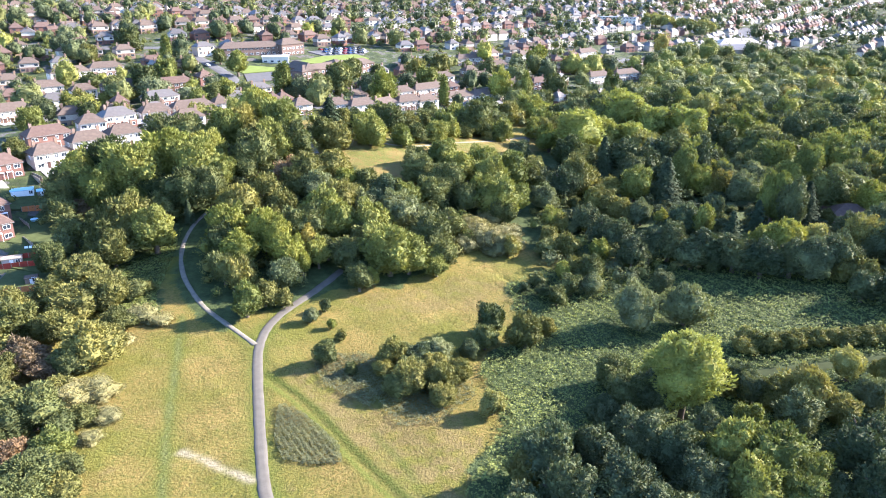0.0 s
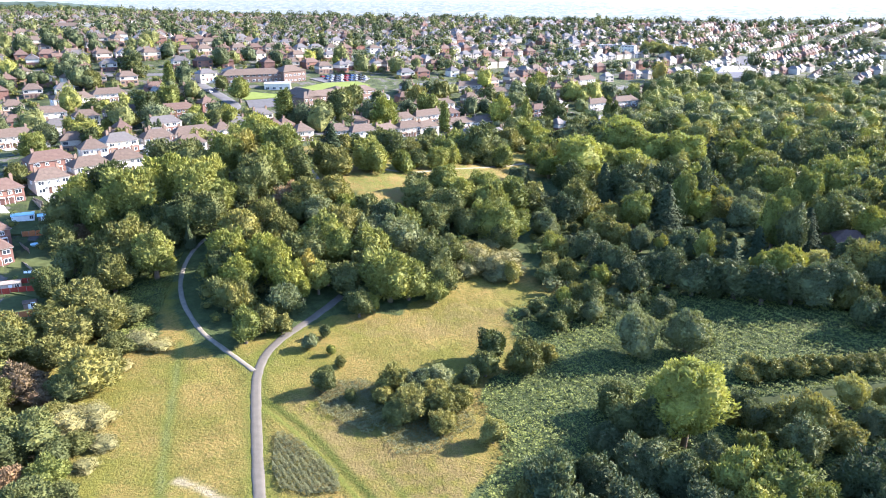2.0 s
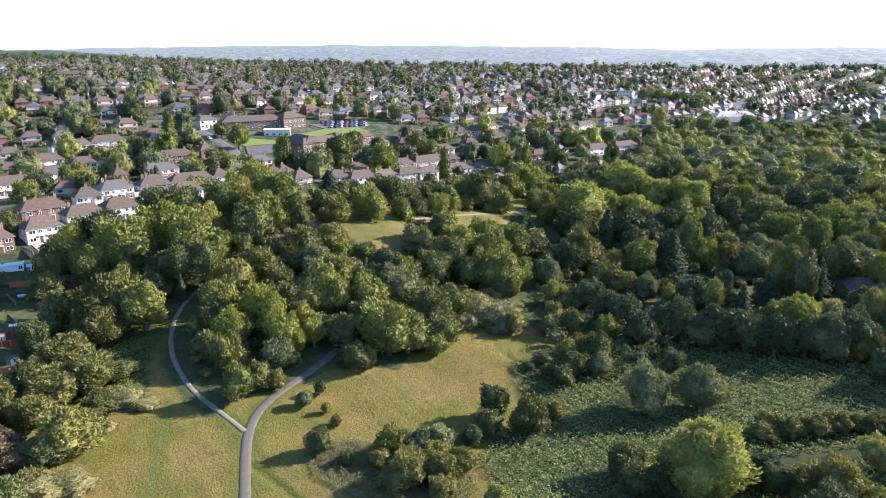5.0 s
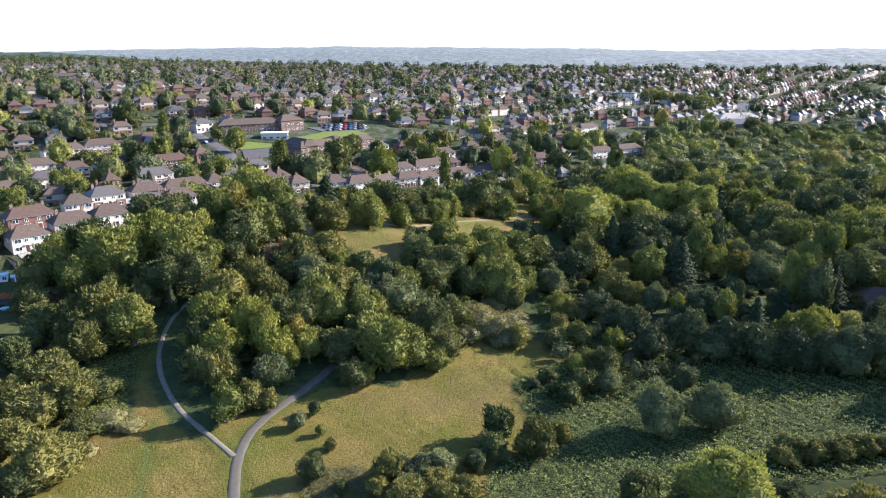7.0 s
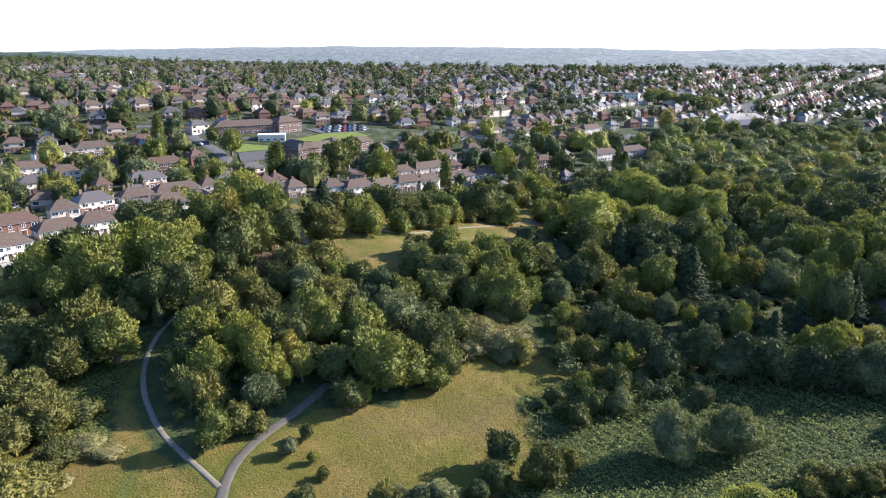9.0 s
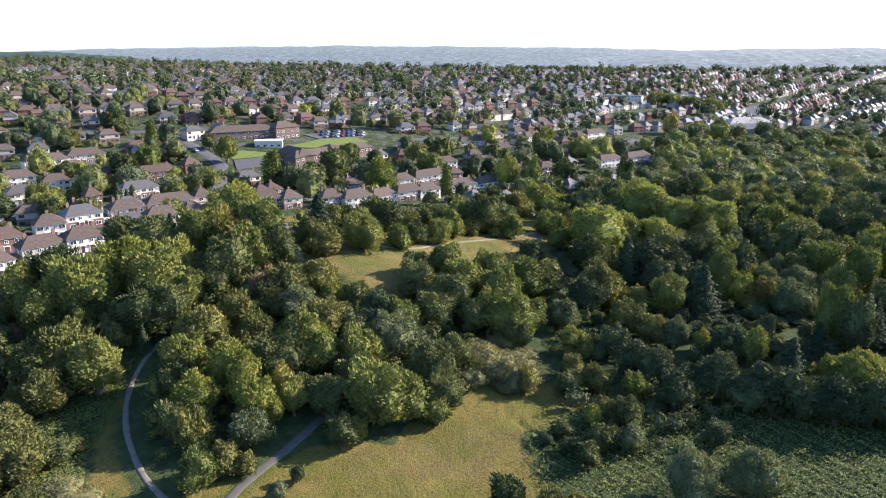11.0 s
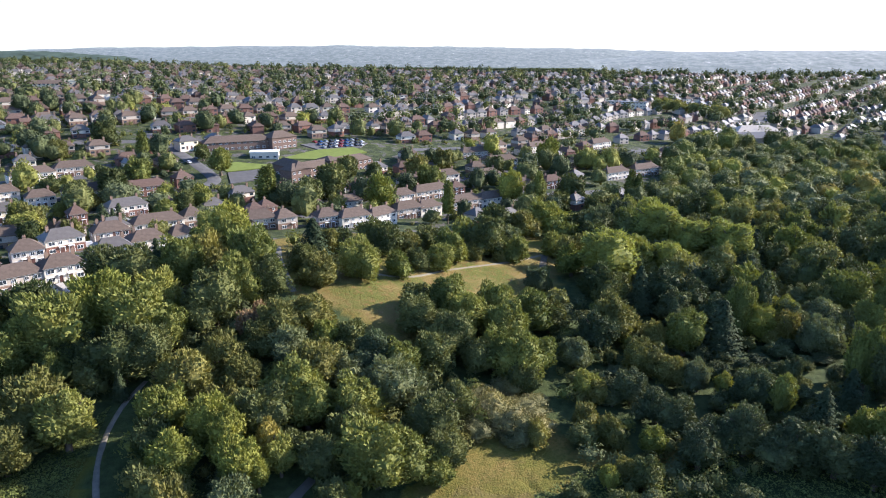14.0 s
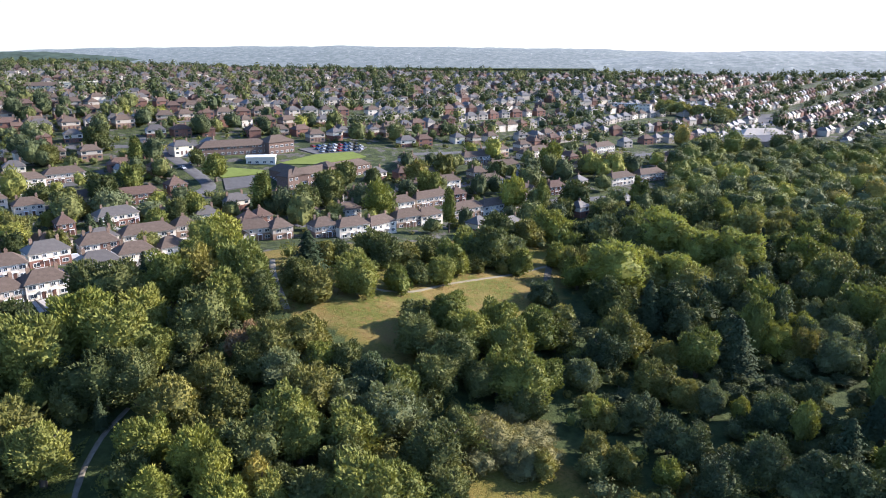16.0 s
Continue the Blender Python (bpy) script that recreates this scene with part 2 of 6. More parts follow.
def build_ground():
    ys = np.array(sorted({-400.0, -250, -150, -80, -30, 0} | set(np.arange(20, 76, 4.0)) | set(np.arange(76, 176, 0.7)) | set(spaced(176, 420, 2.6, 1.07, 4850))))
    right = spaced(14, 150, 2.6, 1.09, 3600)
    xs = np.array(sorted(set(np.arange(-74, 14, 0.7)) | {-60.0 - x for x in right} | set(right)))
    X, Y = np.meshgrid(xs, ys)
    Z = height(X, Y)
    near = np.clip((420 - Y) / 60, 0, 1) * np.clip((170 - abs(X)) / 20, 0, 1)
    Z = Z + near * (0.05 * waver(X, Y, 2.3, 1.0) + 0.07 * waver(X, Y, 0.9, 3.0))
    uneven = 0.35 * waver(X, Y, 1.6, 0.7)
    ditch, fold = off_line(X, Y, DITCH) + uneven * 0.5, off_line(X, Y, FOLD)
    Z = Z - 0.4 * np.exp(-(ditch / 0.6) ** 2) - 0.5 * np.exp(-(fold / 0.7) ** 2)
    n = len(xs)
    idx = (np.arange(len(ys) - 1)[:, None] * n + np.arange(n - 1)[None]).ravel()
    me = mesh_of("ground", np.stack([X, Y, Z], -1).reshape(-1, 3), np.stack([idx, idx + 1, idx + n + 1, idx + n], -1), smooth=True)
    wx, wy = X + 3.5 * waver(X, Y, 7, 0.4), Y + 3.5 * waver(X, Y, 6, 2.1)
    cover = np.zeros((*X.shape, 4), np.float32)
    cover[..., 0] = inside(wx, wy, GOLD)
    # the clearing's weedy ground takes the dark wild colour, its shade painted in
    cover[..., 1] = inside(wx, wy, CLEARING) | inside(wx, wy, NETTLES) | inside(wx, wy, WOODS) & ~inside(wx, wy, GOLD) | (Y > 1345)
    cover[..., 2] = inside(X, Y, TOWN)
    cover[..., 3] = 1
    me.color_attributes.new("cover", "FLOAT_COLOR", "POINT").data.foreach_set("color", cover.ravel())
    wear = np.zeros((*X.shape, 4), np.float32)
    path = np.minimum(off_line(X, Y, MAIN_PATH), off_line(X, Y, LEFT_PATH) + 0.5) + 2 * uneven
    track = off_line(X, Y, GRASS_TRACK) + uneven
    wear[..., 0] = np.clip(np.maximum.reduce([np.exp(-(path / 2.4) ** 2), np.exp(-(track / 1.2) ** 2), np.exp(-((ditch - 1.0) / 0.9) ** 2), 0.7 * np.exp(-((off_line(X, Y, MID_TRACK) + uneven) / 0.8) ** 2)]), 0, 1)
    wear[..., 1] = np.clip(np.maximum.reduce([np.exp(-((off_line(X, Y, WORN) + uneven) / 0.75) ** 2), 0.15 * np.exp(-(track / 0.4) ** 2)]), 0, 1)
    wear[..., 2] = np.clip(np.where(inside(wx, wy, BROWN), 0.85, 0) + np.where(inside(wx, wy, BANK), 0.55, 0), 0, 1)
    wear[..., 3] = 1
    me.color_attributes.new("wear", "FLOAT_COLOR", "POINT").data.foreach_set("color", wear.ravel())
    m, nt, bsdf = nodes_of("meadow")

    def channels(name):
        at = nt.nodes.new("ShaderNodeAttribute")
        at.attribute_name = name
        sep = nt.nodes.new("ShaderNodeSeparateColor")
        nt.links.new(at.outputs["Color"], sep.inputs[0])
        return sep.outputs
    kind, worn = channels("cover"), channels("wear")
    grass = mixed(nt, ramp(nt, world_noise(nt, 0.06, 5), 0.4, 0.6), (0.106, 0.1, 0.018), (0.16, 0.117, 0.034))
    grass = mixed(nt, ramp(nt, world_noise(nt, 1.3, 5, 0.7), 0.46, 0.66), grass, (0.074, 0.076, 0.016))
    grass = mixed(nt, ramp(nt, world_noise(nt, 0.22, 4), 0.58, 0.78), grass, (0.14, 0.104, 0.038))
    dry = mixed(nt, ramp(nt, world_noise(nt, 0.7, 5, 0.7), 0.35, 0.7), (0.1, 0.076, 0.028), (0.15, 0.114, 0.044))
    grass = mixed(nt, worn[2], grass, mixed(nt, ramp(nt, world_noise(nt, 0.28, 4), 0.38, 0.55), grass, dry))
    grass = mixed(nt, worn[0], grass, mixed(nt, ramp(nt, world_noise(nt, 1.1, 4), 0.35, 0.7), (0.052, 0.066, 0.01), (0.078, 0.087, 0.016)))
    grass = mixed(nt, worn[1], grass, (0.21, 0.18, 0.115))
    gold = mixed(nt, ramp(nt, world_noise(nt, 0.08, 5), 0.42, 0.58), (0.1, 0.106, 0.024), (0.175, 0.132, 0.046))
    gold = mixed(nt, ramp(nt, world_noise(nt, 0.5, 5), 0.5, 0.7), gold, (0.165, 0.105, 0.04))
    wild = mixed(nt, ramp(nt, world_noise(nt, 0.5, 5), 0.35, 0.65), (0.03, 0.042, 0.015), (0.058, 0.074, 0.026))
    garden = mixed(nt, ramp(nt, world_noise(nt, 0.22, 3), 0.46, 0.54), (0.03, 0.042, 0.017), (0.06, 0.072, 0.026))
    garden = mixed(nt, ramp(nt, world_noise(nt, 0.13, 3), 0.56, 0.6), garden, (0.095, 0.09, 0.082))
    garden = mixed(nt, ramp(nt, world_noise(nt, 0.8, 4), 0.5, 0.7), garden, (0.036, 0.038, 0.024))
    col = mixed(nt, kind[0], grass, gold)
    col = mixed(nt, kind[1], col, wild)
    col = mixed(nt, kind[2], col, garden)
    nt.links.new(col, bsdf.inputs["Base Color"])
    bsdf.inputs["Roughness"].default_value = 0.95
    bsdf.inputs["Specular IOR Level"].default_value = 0.1
    bump(nt, bsdf, world_noise(nt, 2.1, 6, 0.65), 1.0, 0.34)
    me.materials.append(m)
    tagged(new("ground", me), "rough yellow-green meadow grass rising to a hillside town", "ground", kind="structure")


build_ground()


def ribbon(name, points, width, material, label, category, lift=0.05, wobble=0.0, kind="structure", smooth_steps=6):
    """A strip that follows the ground along a smoothed line."""
    p = np.array(points, float)
    t = np.arange(len(p))
    s = np.linspace(0, len(p) - 1, (len(p) - 1) * smooth_steps + 1)
    line = np.stack([np.interp(s, t, p[:, 0]), np.interp(s, t, p[:, 1])], -1)
    for _ in range(6):
        line[1:-1] = (line[:-2] + 2 * line[1:-1] + line[2:]) / 4
    d = np.gradient(line, axis=0)
    side = np.stack([-d[:, 1], d[:, 0]], -1) / np.maximum(np.hypot(d[:, 0], d[:, 1]), 1e-6)[:, None]
    wide = width * (1 + wobble * waver(line[:, 0], line[:, 1], 1.7, 3.0))
    verts, faces, rows = [], [], []
    for off, drop in ((-0.58, 0.14), (-0.5, 0.02), (-0.17, -0.02), (0.17, -0.02), (0.5, 0.02), (0.58, 0.14)):
        q = line + side * (off * wide)[:, None]
        rows.append(np.c_[q, height(q[:, 0], q[:, 1]) + 0.06 + lift - drop])
    n = len(line)
    verts = np.concatenate(rows)
    for c in range(5):
        for i in range(n - 1):
            faces.append((c * n + i, c * n + i + 1, (c + 1) * n + i + 1, (c + 1) * n + i)[::-1])
    return tagged(new(name, mesh_of(name, verts, faces, material, True)), label, category, kind=kind)


ASPHALT = plain("path_asphalt", (0.105, 0.095, 0.078), 0.9, 0.7, 0.15, bumpy=0.3)
CHALK = plain("pale_gravel", (0.165, 0.148, 0.115), 0.95, 0.8, 0.25, bumpy=0.4)
PALE_DUST = plain("pale_dust", (0.21, 0.185, 0.13), 0.95, 0.8, 0.2)
ROAD = plain("road_asphalt", (0.1, 0.098, 0.098), 0.85, 0.4, 0.2)
ribbon("footpath", MAIN_PATH, 1.85, ASPHALT, "pale grey asphalt footpath through the meadow", "path", wobble=0.05)
ribbon("footpath", LEFT_PATH, 1.05, CHALK, "pale gravel footpath curving into the trees", "path", lift=0.07, wobble=0.2)
FAR_PATH = [(-73, 277.3), (-67.7, 260.7), (-61.4, 246.8), (-56.1, 235.6)]
ribbon("footpath", FAR_PATH, 1.7, CHALK, "grey asphalt footpath beside the trees", "path")
EDGE_PATH = [(-53.8, 266.3), (-47, 259.9), (-39.6, 256.9), (-31, 256.5), (-23.8, 260.5), (-16.8, 270.8), (-8.1, 280.7), (1.3, 290.7), (11.6, 302.1), (20.8, 316), (30.6, 327.3)]
ribbon("footpath", EDGE_PATH, 1.05, PALE_DUST, "narrow pale footpath along the golden grass", "path", wobble=0.2)
ribbon("footpath", [(21.3, 316.3), (19.3, 301.5), (18.2, 286.1)], 2.2, ASPHALT, "grey asphalt footpath into the wood", "path")



# ---- trees ----
def ball_points(n, seed):
    r = np.random.default_rng(seed)
    v = r.normal(size=(n, 3))
    return v / np.linalg.norm(v, axis=1, keepdims=True)


def leaf_cards(places, normals, size, r, squash=0.8):
    """Four-cornered leaf clumps, each turned at random about its own normal."""
    n = len(places)
    normals = normals / np.linalg.norm(normals, axis=1, keepdims=True)
    u = np.cross(normals, r.normal(size=(n, 3)))
    u /= np.maximum(np.linalg.norm(u, axis=1, keepdims=True), 1e-6)
    v = np.cross(normals, u)
    s = size * r.uniform(0.55, 1.25, (n, 1))
    k = r.uniform(0.5, 1.0, (n, 4, 1))
    lift = normals * s * 0.25
    return np.stack([places + u * s * k[:, 0], places + v * s * squash * k[:, 1] + lift, places - u * s * k[:, 2], places - v * s * squash * k[:, 3] + lift], 1)


def sprays(places, along, size, r):
    """Narrow leafy shoots that stand out from the crown."""
    along = along / np.linalg.norm(along, axis=1, keepdims=True)
    side = np.cross(along, r.normal(size=along.shape))
    side /= np.maximum(np.linalg.norm(side, axis=1, keepdims=True), 1e-6)
    n = len(places)
    long, wide = size * r.uniform(0.9, 2.5, (n, 1)), size * r.uniform(0.35, 0.65, (n, 1))
    return np.stack([places - along * long * 0.4, places + side * wide + along * long * 0.25, places + along * long, places - side * wide + along * long * 0.15], 1)


DOME = {"round": (1.0, 0.94, 1.15), "bush": (1.0, 0.66, 0.95), "mound": (1.0, 0.22, 0.68), "airy": (0.95, 1.34, 1.3), "column": (0.8, 3.2, 3.4)}


def dome(shape, d, seed, reach):
    """Places on the bulging outside of a crown of radius 1, in the directions d."""
    wide, mid, tall = DOME[shape]
    r = np.random.default_rng(seed + 5)
    k = {"round": 17, "bush": 15, "mound": 24, "airy": 34, "column": 46}[shape] + seed % 9
    bulge = ball_points(k, seed + 77)
    bulge[:, 2] = np.where(bulge[:, 2] < -0.5, -bulge[:, 2], bulge[:, 2])
    swell = r.uniform(0.2, 0.48, k)
    breadth = r.uniform(0.035, 0.1, k)
    near = d @ bulge.T
    size = 0.6 + np.max(swell * np.exp(-np.clip(1 - near, 0, 2) / breadth), axis=1)
    lean = r.uniform(-0.16, 0.16, 2)
    size = size * (1 + d[:, 0] * lean[0] + d[:, 1] * lean[1]) * reach
    return np.stack([d[:, 0] * wide * size, d[:, 1] * wide * size, mid + d[:, 2] * tall * size], -1)


def core_quads(n):
    """A ball of radius 1 in 6 n n four-cornered faces."""
    g = np.linspace(-1, 1, n + 1)
    out = []
    for axis in range(3):
        for sign in (-1, 1):
            for i in range(n):
                for j in range(n):
                    q = []
                    for u, w in ((g[i], g[j]), (g[i + 1], g[j]), (g[i + 1], g[j + 1]), (g[i], g[j + 1])):
                        p = [0.0, 0.0, 0.0]
                        p[axis], p[(axis + 1) % 3], p[(axis + 2) % 3] = sign, u, w * sign
                        q.append(np.array(p) / np.linalg.norm(p))
                    out.append(q)
    return np.array(out)


CORE_FINE, CORE_ROUGH = core_quads(6), core_quads(2)


def dome_core(shape, seed, scale, fine=True):
    """The leafy inside of a crown, which follows its bulges."""
    ball = CORE_FINE if fine else CORE_ROUGH
    out = dome(shape, ball.reshape(-1, 3), seed, scale).reshape(-1, 4, 3)
    out[..., 2] = np.maximum(out[..., 2], 0.08)
    return out


def fitted(corners, top):
    """Scales a crown to radius 1 and to its height."""
    flat = np.percentile(np.hypot(corners[..., 0], corners[..., 1]), 98.5)
    corners = corners / np.array((flat, flat, 1.0))
    corners[..., 2] *= top / np.percentile(corners[..., 2], 99.8)
    return corners


def crown_mesh(shape, seed, cards, size, material):
    """A crown of many small leaf clumps over uneven masses with gaps between them."""
    r = np.random.default_rng(seed + 50)
    if shape == "cone":
        n = cards
        z = 0.1 + 0.88 * r.uniform(0, 1, n) ** 1.25
        tier = np.floor(z * 15) / 15
        rad = (1.02 - z) ** 0.85 * (0.78 + 0.4 * (1 - (z - tier) * 15)) * r.uniform(0.6, 1.05, n)
        a = r.uniform(0, 2 * np.pi, n)
        rad *= 1 + 0.3 * np.sin(a * 6 + tier * 47)
        places = np.stack([np.cos(a) * rad, np.sin(a) * rad, 3.6 * z - 0.16 * rad], -1)
        normals = np.stack([np.cos(a) * 0.8, np.sin(a) * 0.8, np.full(n, 0.8)], -1) + r.normal(size=(n, 3)) * 0.3
        corners = leaf_cards(places, normals, size, r, 0.5)
        cone = [(0.6 * (1 - k / 9) * np.cos(b), 0.6 * (1 - k / 9) * np.sin(b), 0.3 + 3.2 * k / 9) for k in range(9) for b in np.arange(6) * np.pi / 3]
        body = [[cone[k * 6 + i], cone[k * 6 + (i + 1) % 6], cone[k * 6 + 6 + (i + 1) % 6], cone[k * 6 + 6 + i]] for k in range(8) for i in range(6)]
        return quads_mesh("crown", np.r_[corners, np.array(body)], material)
    out = ball_points(max(70, cards // 16), seed + 9)
    out[:, 2] = np.where(out[:, 2] < -0.62, -out[:, 2], out[:, 2])
    middle = dome(shape, out, seed, r.uniform(0.9, 1.0, len(out)))
    reach = r.uniform(0.06, 0.14, len(out)) * (0.7 if shape == "mound" else 1.0)
    pick = r.integers(0, len(out), cards)
    d = ball_points(cards, seed + 10) + out[pick] * 1.1 + np.array((0, 0, 0.25))
    d /= np.linalg.norm(d, axis=1, keepdims=True)
    places = middle[pick] + d * (reach[pick] * r.uniform(0.35, 1.05, cards))[:, None] - out[pick] * 0.05
    normals = d * 0.8 + out[pick] * 0.6 + r.normal(size=d.shape) * 0.26 + np.array((0, 0, 0.1))
    e = ball_points(cards // 2, seed + 11)
    e[:, 2] = np.where(e[:, 2] < -0.8, -e[:, 2], e[:, 2])
    places = np.r_[places, dome(shape, e, seed, r.uniform(0.88, 0.98, len(e)))]
    normals = np.r_[normals, e + r.normal(size=e.shape) * 0.28]
    places[:, 2] = np.maximum(places[:, 2], 0.1)
    e = ball_points(cards, seed + 12)
    e[:, 2] = np.where(e[:, 2] < -0.7, -e[:, 2], e[:, 2])
    twigs = sprays(dome(shape, e, seed, r.uniform(0.92, 1.03, len(e))), e * (0.85, 0.85, 0.7) + np.array((0, 0, 0.4)) + r.normal(size=e.shape) * 0.32, size, r)
    return quads_mesh("crown", fitted(np.r_[leaf_cards(places, normals, size, r), twigs, dome_core(shape, seed, 0.84)], TALL[shape]), material)


def limb(verts, faces, a, b, ra, rb, sides=6):
    a, b = Vector(a), Vector(b)
    turn = (b - a).to_track_quat("Z", "Y").to_matrix()
    k = len(verts)
    for base, rad in ((a, ra), (b, rb)):
        for i in range(sides):
            q = 2 * math.pi * i / sides
            verts.append(base + turn @ Vector((math.cos(q) * rad, math.sin(q) * rad, 0)))
    for i in range(sides):
        faces.append((k + i, k + (i + 1) % sides, k + sides + (i + 1) % sides, k + sides + i))


def trunk_mesh(shape, seed):
    r = random.Random(seed)
    verts, faces = [], []
    tall = {"round": 1.3, "bush": 0.5, "mound": 0.25, "column": 4.6, "cone": 3.0, "airy": 1.9}[shape]
    thick = {"bush": 0.09, "mound": 0.05, "airy": 0.085}.get(shape, 0.11)
    steps = [(r.uniform(-0.04, 0.04) * k, r.uniform(-0.04, 0.04) * k, tall * k / 4) for k in range(5)]
    steps[0] = (0, 0, -0.15)
    for k in range(4):
        limb(verts, faces, steps[k], steps[k + 1], thick * (1.15 - 0.22 * k), thick * (1.15 - 0.22 * (k + 1)), 7)
    count = {"cone": 0, "column": 4, "airy": 11, "mound": 3}.get(shape, 6)
    for k in range(count):
        q, z = r.uniform(0, 6.28), tall * r.uniform(0.35, 0.95)
        reach = {"column": 0.35, "airy": 0.75}.get(shape, 0.6)
        end = (math.cos(q) * reach, math.sin(q) * reach, z + r.uniform(0.3, 0.6))
        mid = (end[0] * 0.5, end[1] * 0.5, z + 0.22)
        limb(verts, faces, (0, 0, z), mid, thick * 0.5, thick * 0.33, 5)
        limb(verts, faces, mid, end, thick * 0.33, thick * 0.1, 5)
    return mesh_of("trunk", verts, faces, BARK, True)


SHAPE = {"H": "round", "S": "round", "G": "round", "D": "round", "O": "bush", "W": "bush", "L": "airy", "Y": "round", "M": "round", "C": "cone", "P": "column", "R": "bush", "B": "mound"}
TALL = {"round": 2.1, "bush": 1.6, "mound": 0.9, "column": 6.5, "cone": 3.6, "airy": 2.6}
DETAIL = {"big": (2100, 0.053), "mid": (1050, 0.071), "low": (480, 0.105)}
CROWNS, TRUNKS = {}, {}


def crown_of(code, size, which):
    key = (code, size, which)
    if key not in CROWNS:
        cards, leaf = DETAIL[size]
        shape = SHAPE[code]
        if shape == "mound":
            leaf *= 0.55
        if shape == "airy":
            cards, leaf = int(cards * 1.8), leaf * 0.72
        if code == "W":
            cards, leaf = int(cards * 1.35), leaf * 0.8
        if shape in ("column", "cone"):
            cards, leaf = int(cards * 1.6), leaf * (1.9 if shape == "cone" else 1.2)
        CROWNS[key] = crown_mesh(shape, which * 31 + 7 * len(CROWNS), cards, leaf, LEAVES[code])
        TRUNKS.setdefault((shape, which), trunk_mesh(shape, which))
    return CROWNS[key], TRUNKS[SHAPE[code], which] if (SHAPE[code], which) in TRUNKS else TRUNKS.setdefault((SHAPE[code], which), trunk_mesh(SHAPE[code], which))


KINDS = {
    "S": ("tree", "tall broad tree with fresh green, sunlit leaves"),
    "G": ("tree", "leafy green broadleaf tree with a lumpy crown"),
    "D": ("tree", "dense dark green broadleaf tree"),
    "H": ("alder_tree", "deep green tree with shade coloured into its dense crown"),
    "O": ("shrub_tree", "olive-green hawthorn thicket tree with a spreading crown"),
    "W": ("willow_tree", "grey-green willow with soft silvery leaves"),
    "L": ("poplar_tree", "airy lime-green poplar with pale limbs showing"),
    "Y": ("tree", "small tree with yellowing autumn leaves"),
    "M": ("tree", "tree with leaves turning from green to orange"),
    "C": ("conifer_tree", "dark conical conifer with drooping branches"),
    "P": ("poplar_tree", "tall narrow columnar poplar"),
    "R": ("shrub_tree", "russet-brown leafy bush"),
    "B": ("bramble_thicket", "low brownish mound of bramble and dry stems"),
}


def plant(rows, group, sink=0.0, spread=1.0):
    """Trees as x, y, height, crown radius and kind."""
    for x, y, tall, rad, code in rows:
        if code == "C":
            tall, rad = tall * 0.84, rad * random.uniform(0.95, 1.25)
        size = "big" if (rad > 4.6 or y < 135) and y < 275 else "mid" if y < 330 or rad > 6 else "low"
        which = random.randrange(4)
        crown, trunk = crown_of(code, size, which)
        name, label = KINDS[code]
        root = new(name)
        near = "on the meadow slope" if y < 230 else "below the houses" if y < 330 else "among the houses"
        tagged(root, label + " " + near, "tree" if "tree" in name else "shrub", group)
        turn = random.uniform(0, 360)
        root.matrix_world = pose(x, y, float(height(x, y)) - 0.1 - sink * tall, 0, 0, turn) @ Matrix.Diagonal((rad * spread, rad * spread, tall / TALL[SHAPE[code]], 1))
        part("trunk", trunk, None, root)
        part("crown", crown, None, root)


WEST_WOOD = [
    (-119.3, 197.5, 16.8, 7.6, "G"), (-114.1, 204.7, 18.3, 8.3, "D"), (-101.6, 197.5, 20, 9.3, "G"), (-97, 207.3, 20, 9.2, "S"),
    (-85.6, 205.2, 18.1, 8.2, "G"), (-85, 193.9, 14.1, 7.1, "D"), (-78.6, 195.9, 13.8, 6.3, "D"), (-121.4, 192.6, 12.5, 6.3, "D"),
    (-78.7, 207.2, 11.6, 5.3, "G"), (-109.7, 191.9, 15.5, 7.1, "G"), (-96, 194.9, 11.8, 5.9, "D"), (-107.3, 230.4, 15.4, 7.7, "D"),
    (-97.8, 229.3, 16.3, 8.1, "D"), (-86.2, 217.2, 15, 6.8, "G"), (-86.5, 233.6, 17, 7.7, "G"), (-83.9, 244.7, 14.4, 7.6, "O"),
    (-71.6, 217.1, 15.4, 7.7, "D"), (-67.8, 224.7, 15.4, 7, "G"), (-67.4, 236.1, 18.2, 8.3, "G"), (-81.3, 256.8, 17.4, 7.9, "G"),
    (-61.7, 228.7, 13.5, 6.2, "D"), (-73.8, 212.7, 11.6, 5.8, "D"), (-104.4, 196.3, 11.9, 5.9, "D")]
plant(WEST_WOOD, "west wood")
WEST_SCRUB = [
    (-114.8, 188.4, 6.6, 3.5, "R"), (-98.8, 169.9, 13.1, 7.5, "O"), (-93.8, 174.5, 15.4, 8.8, "O"), (-85.1, 171.3, 14.1, 6.4, "G"),
    (-90.5, 189.5, 9, 4.5, "D"), (-82.7, 187.9, 8.8, 2.4, "C"), (-92.7, 163.5, 10.8, 6.2, "O"), (-108.5, 172.4, 9.9, 5, "D"),
    (-117.4, 182.5, 8.8, 4.4, "D"), (-99.3, 190.5, 10.9, 5, "G"), (-100, 165.2, 6.5, 3.7, "O")]
plant(WEST_SCRUB, "west scrub")
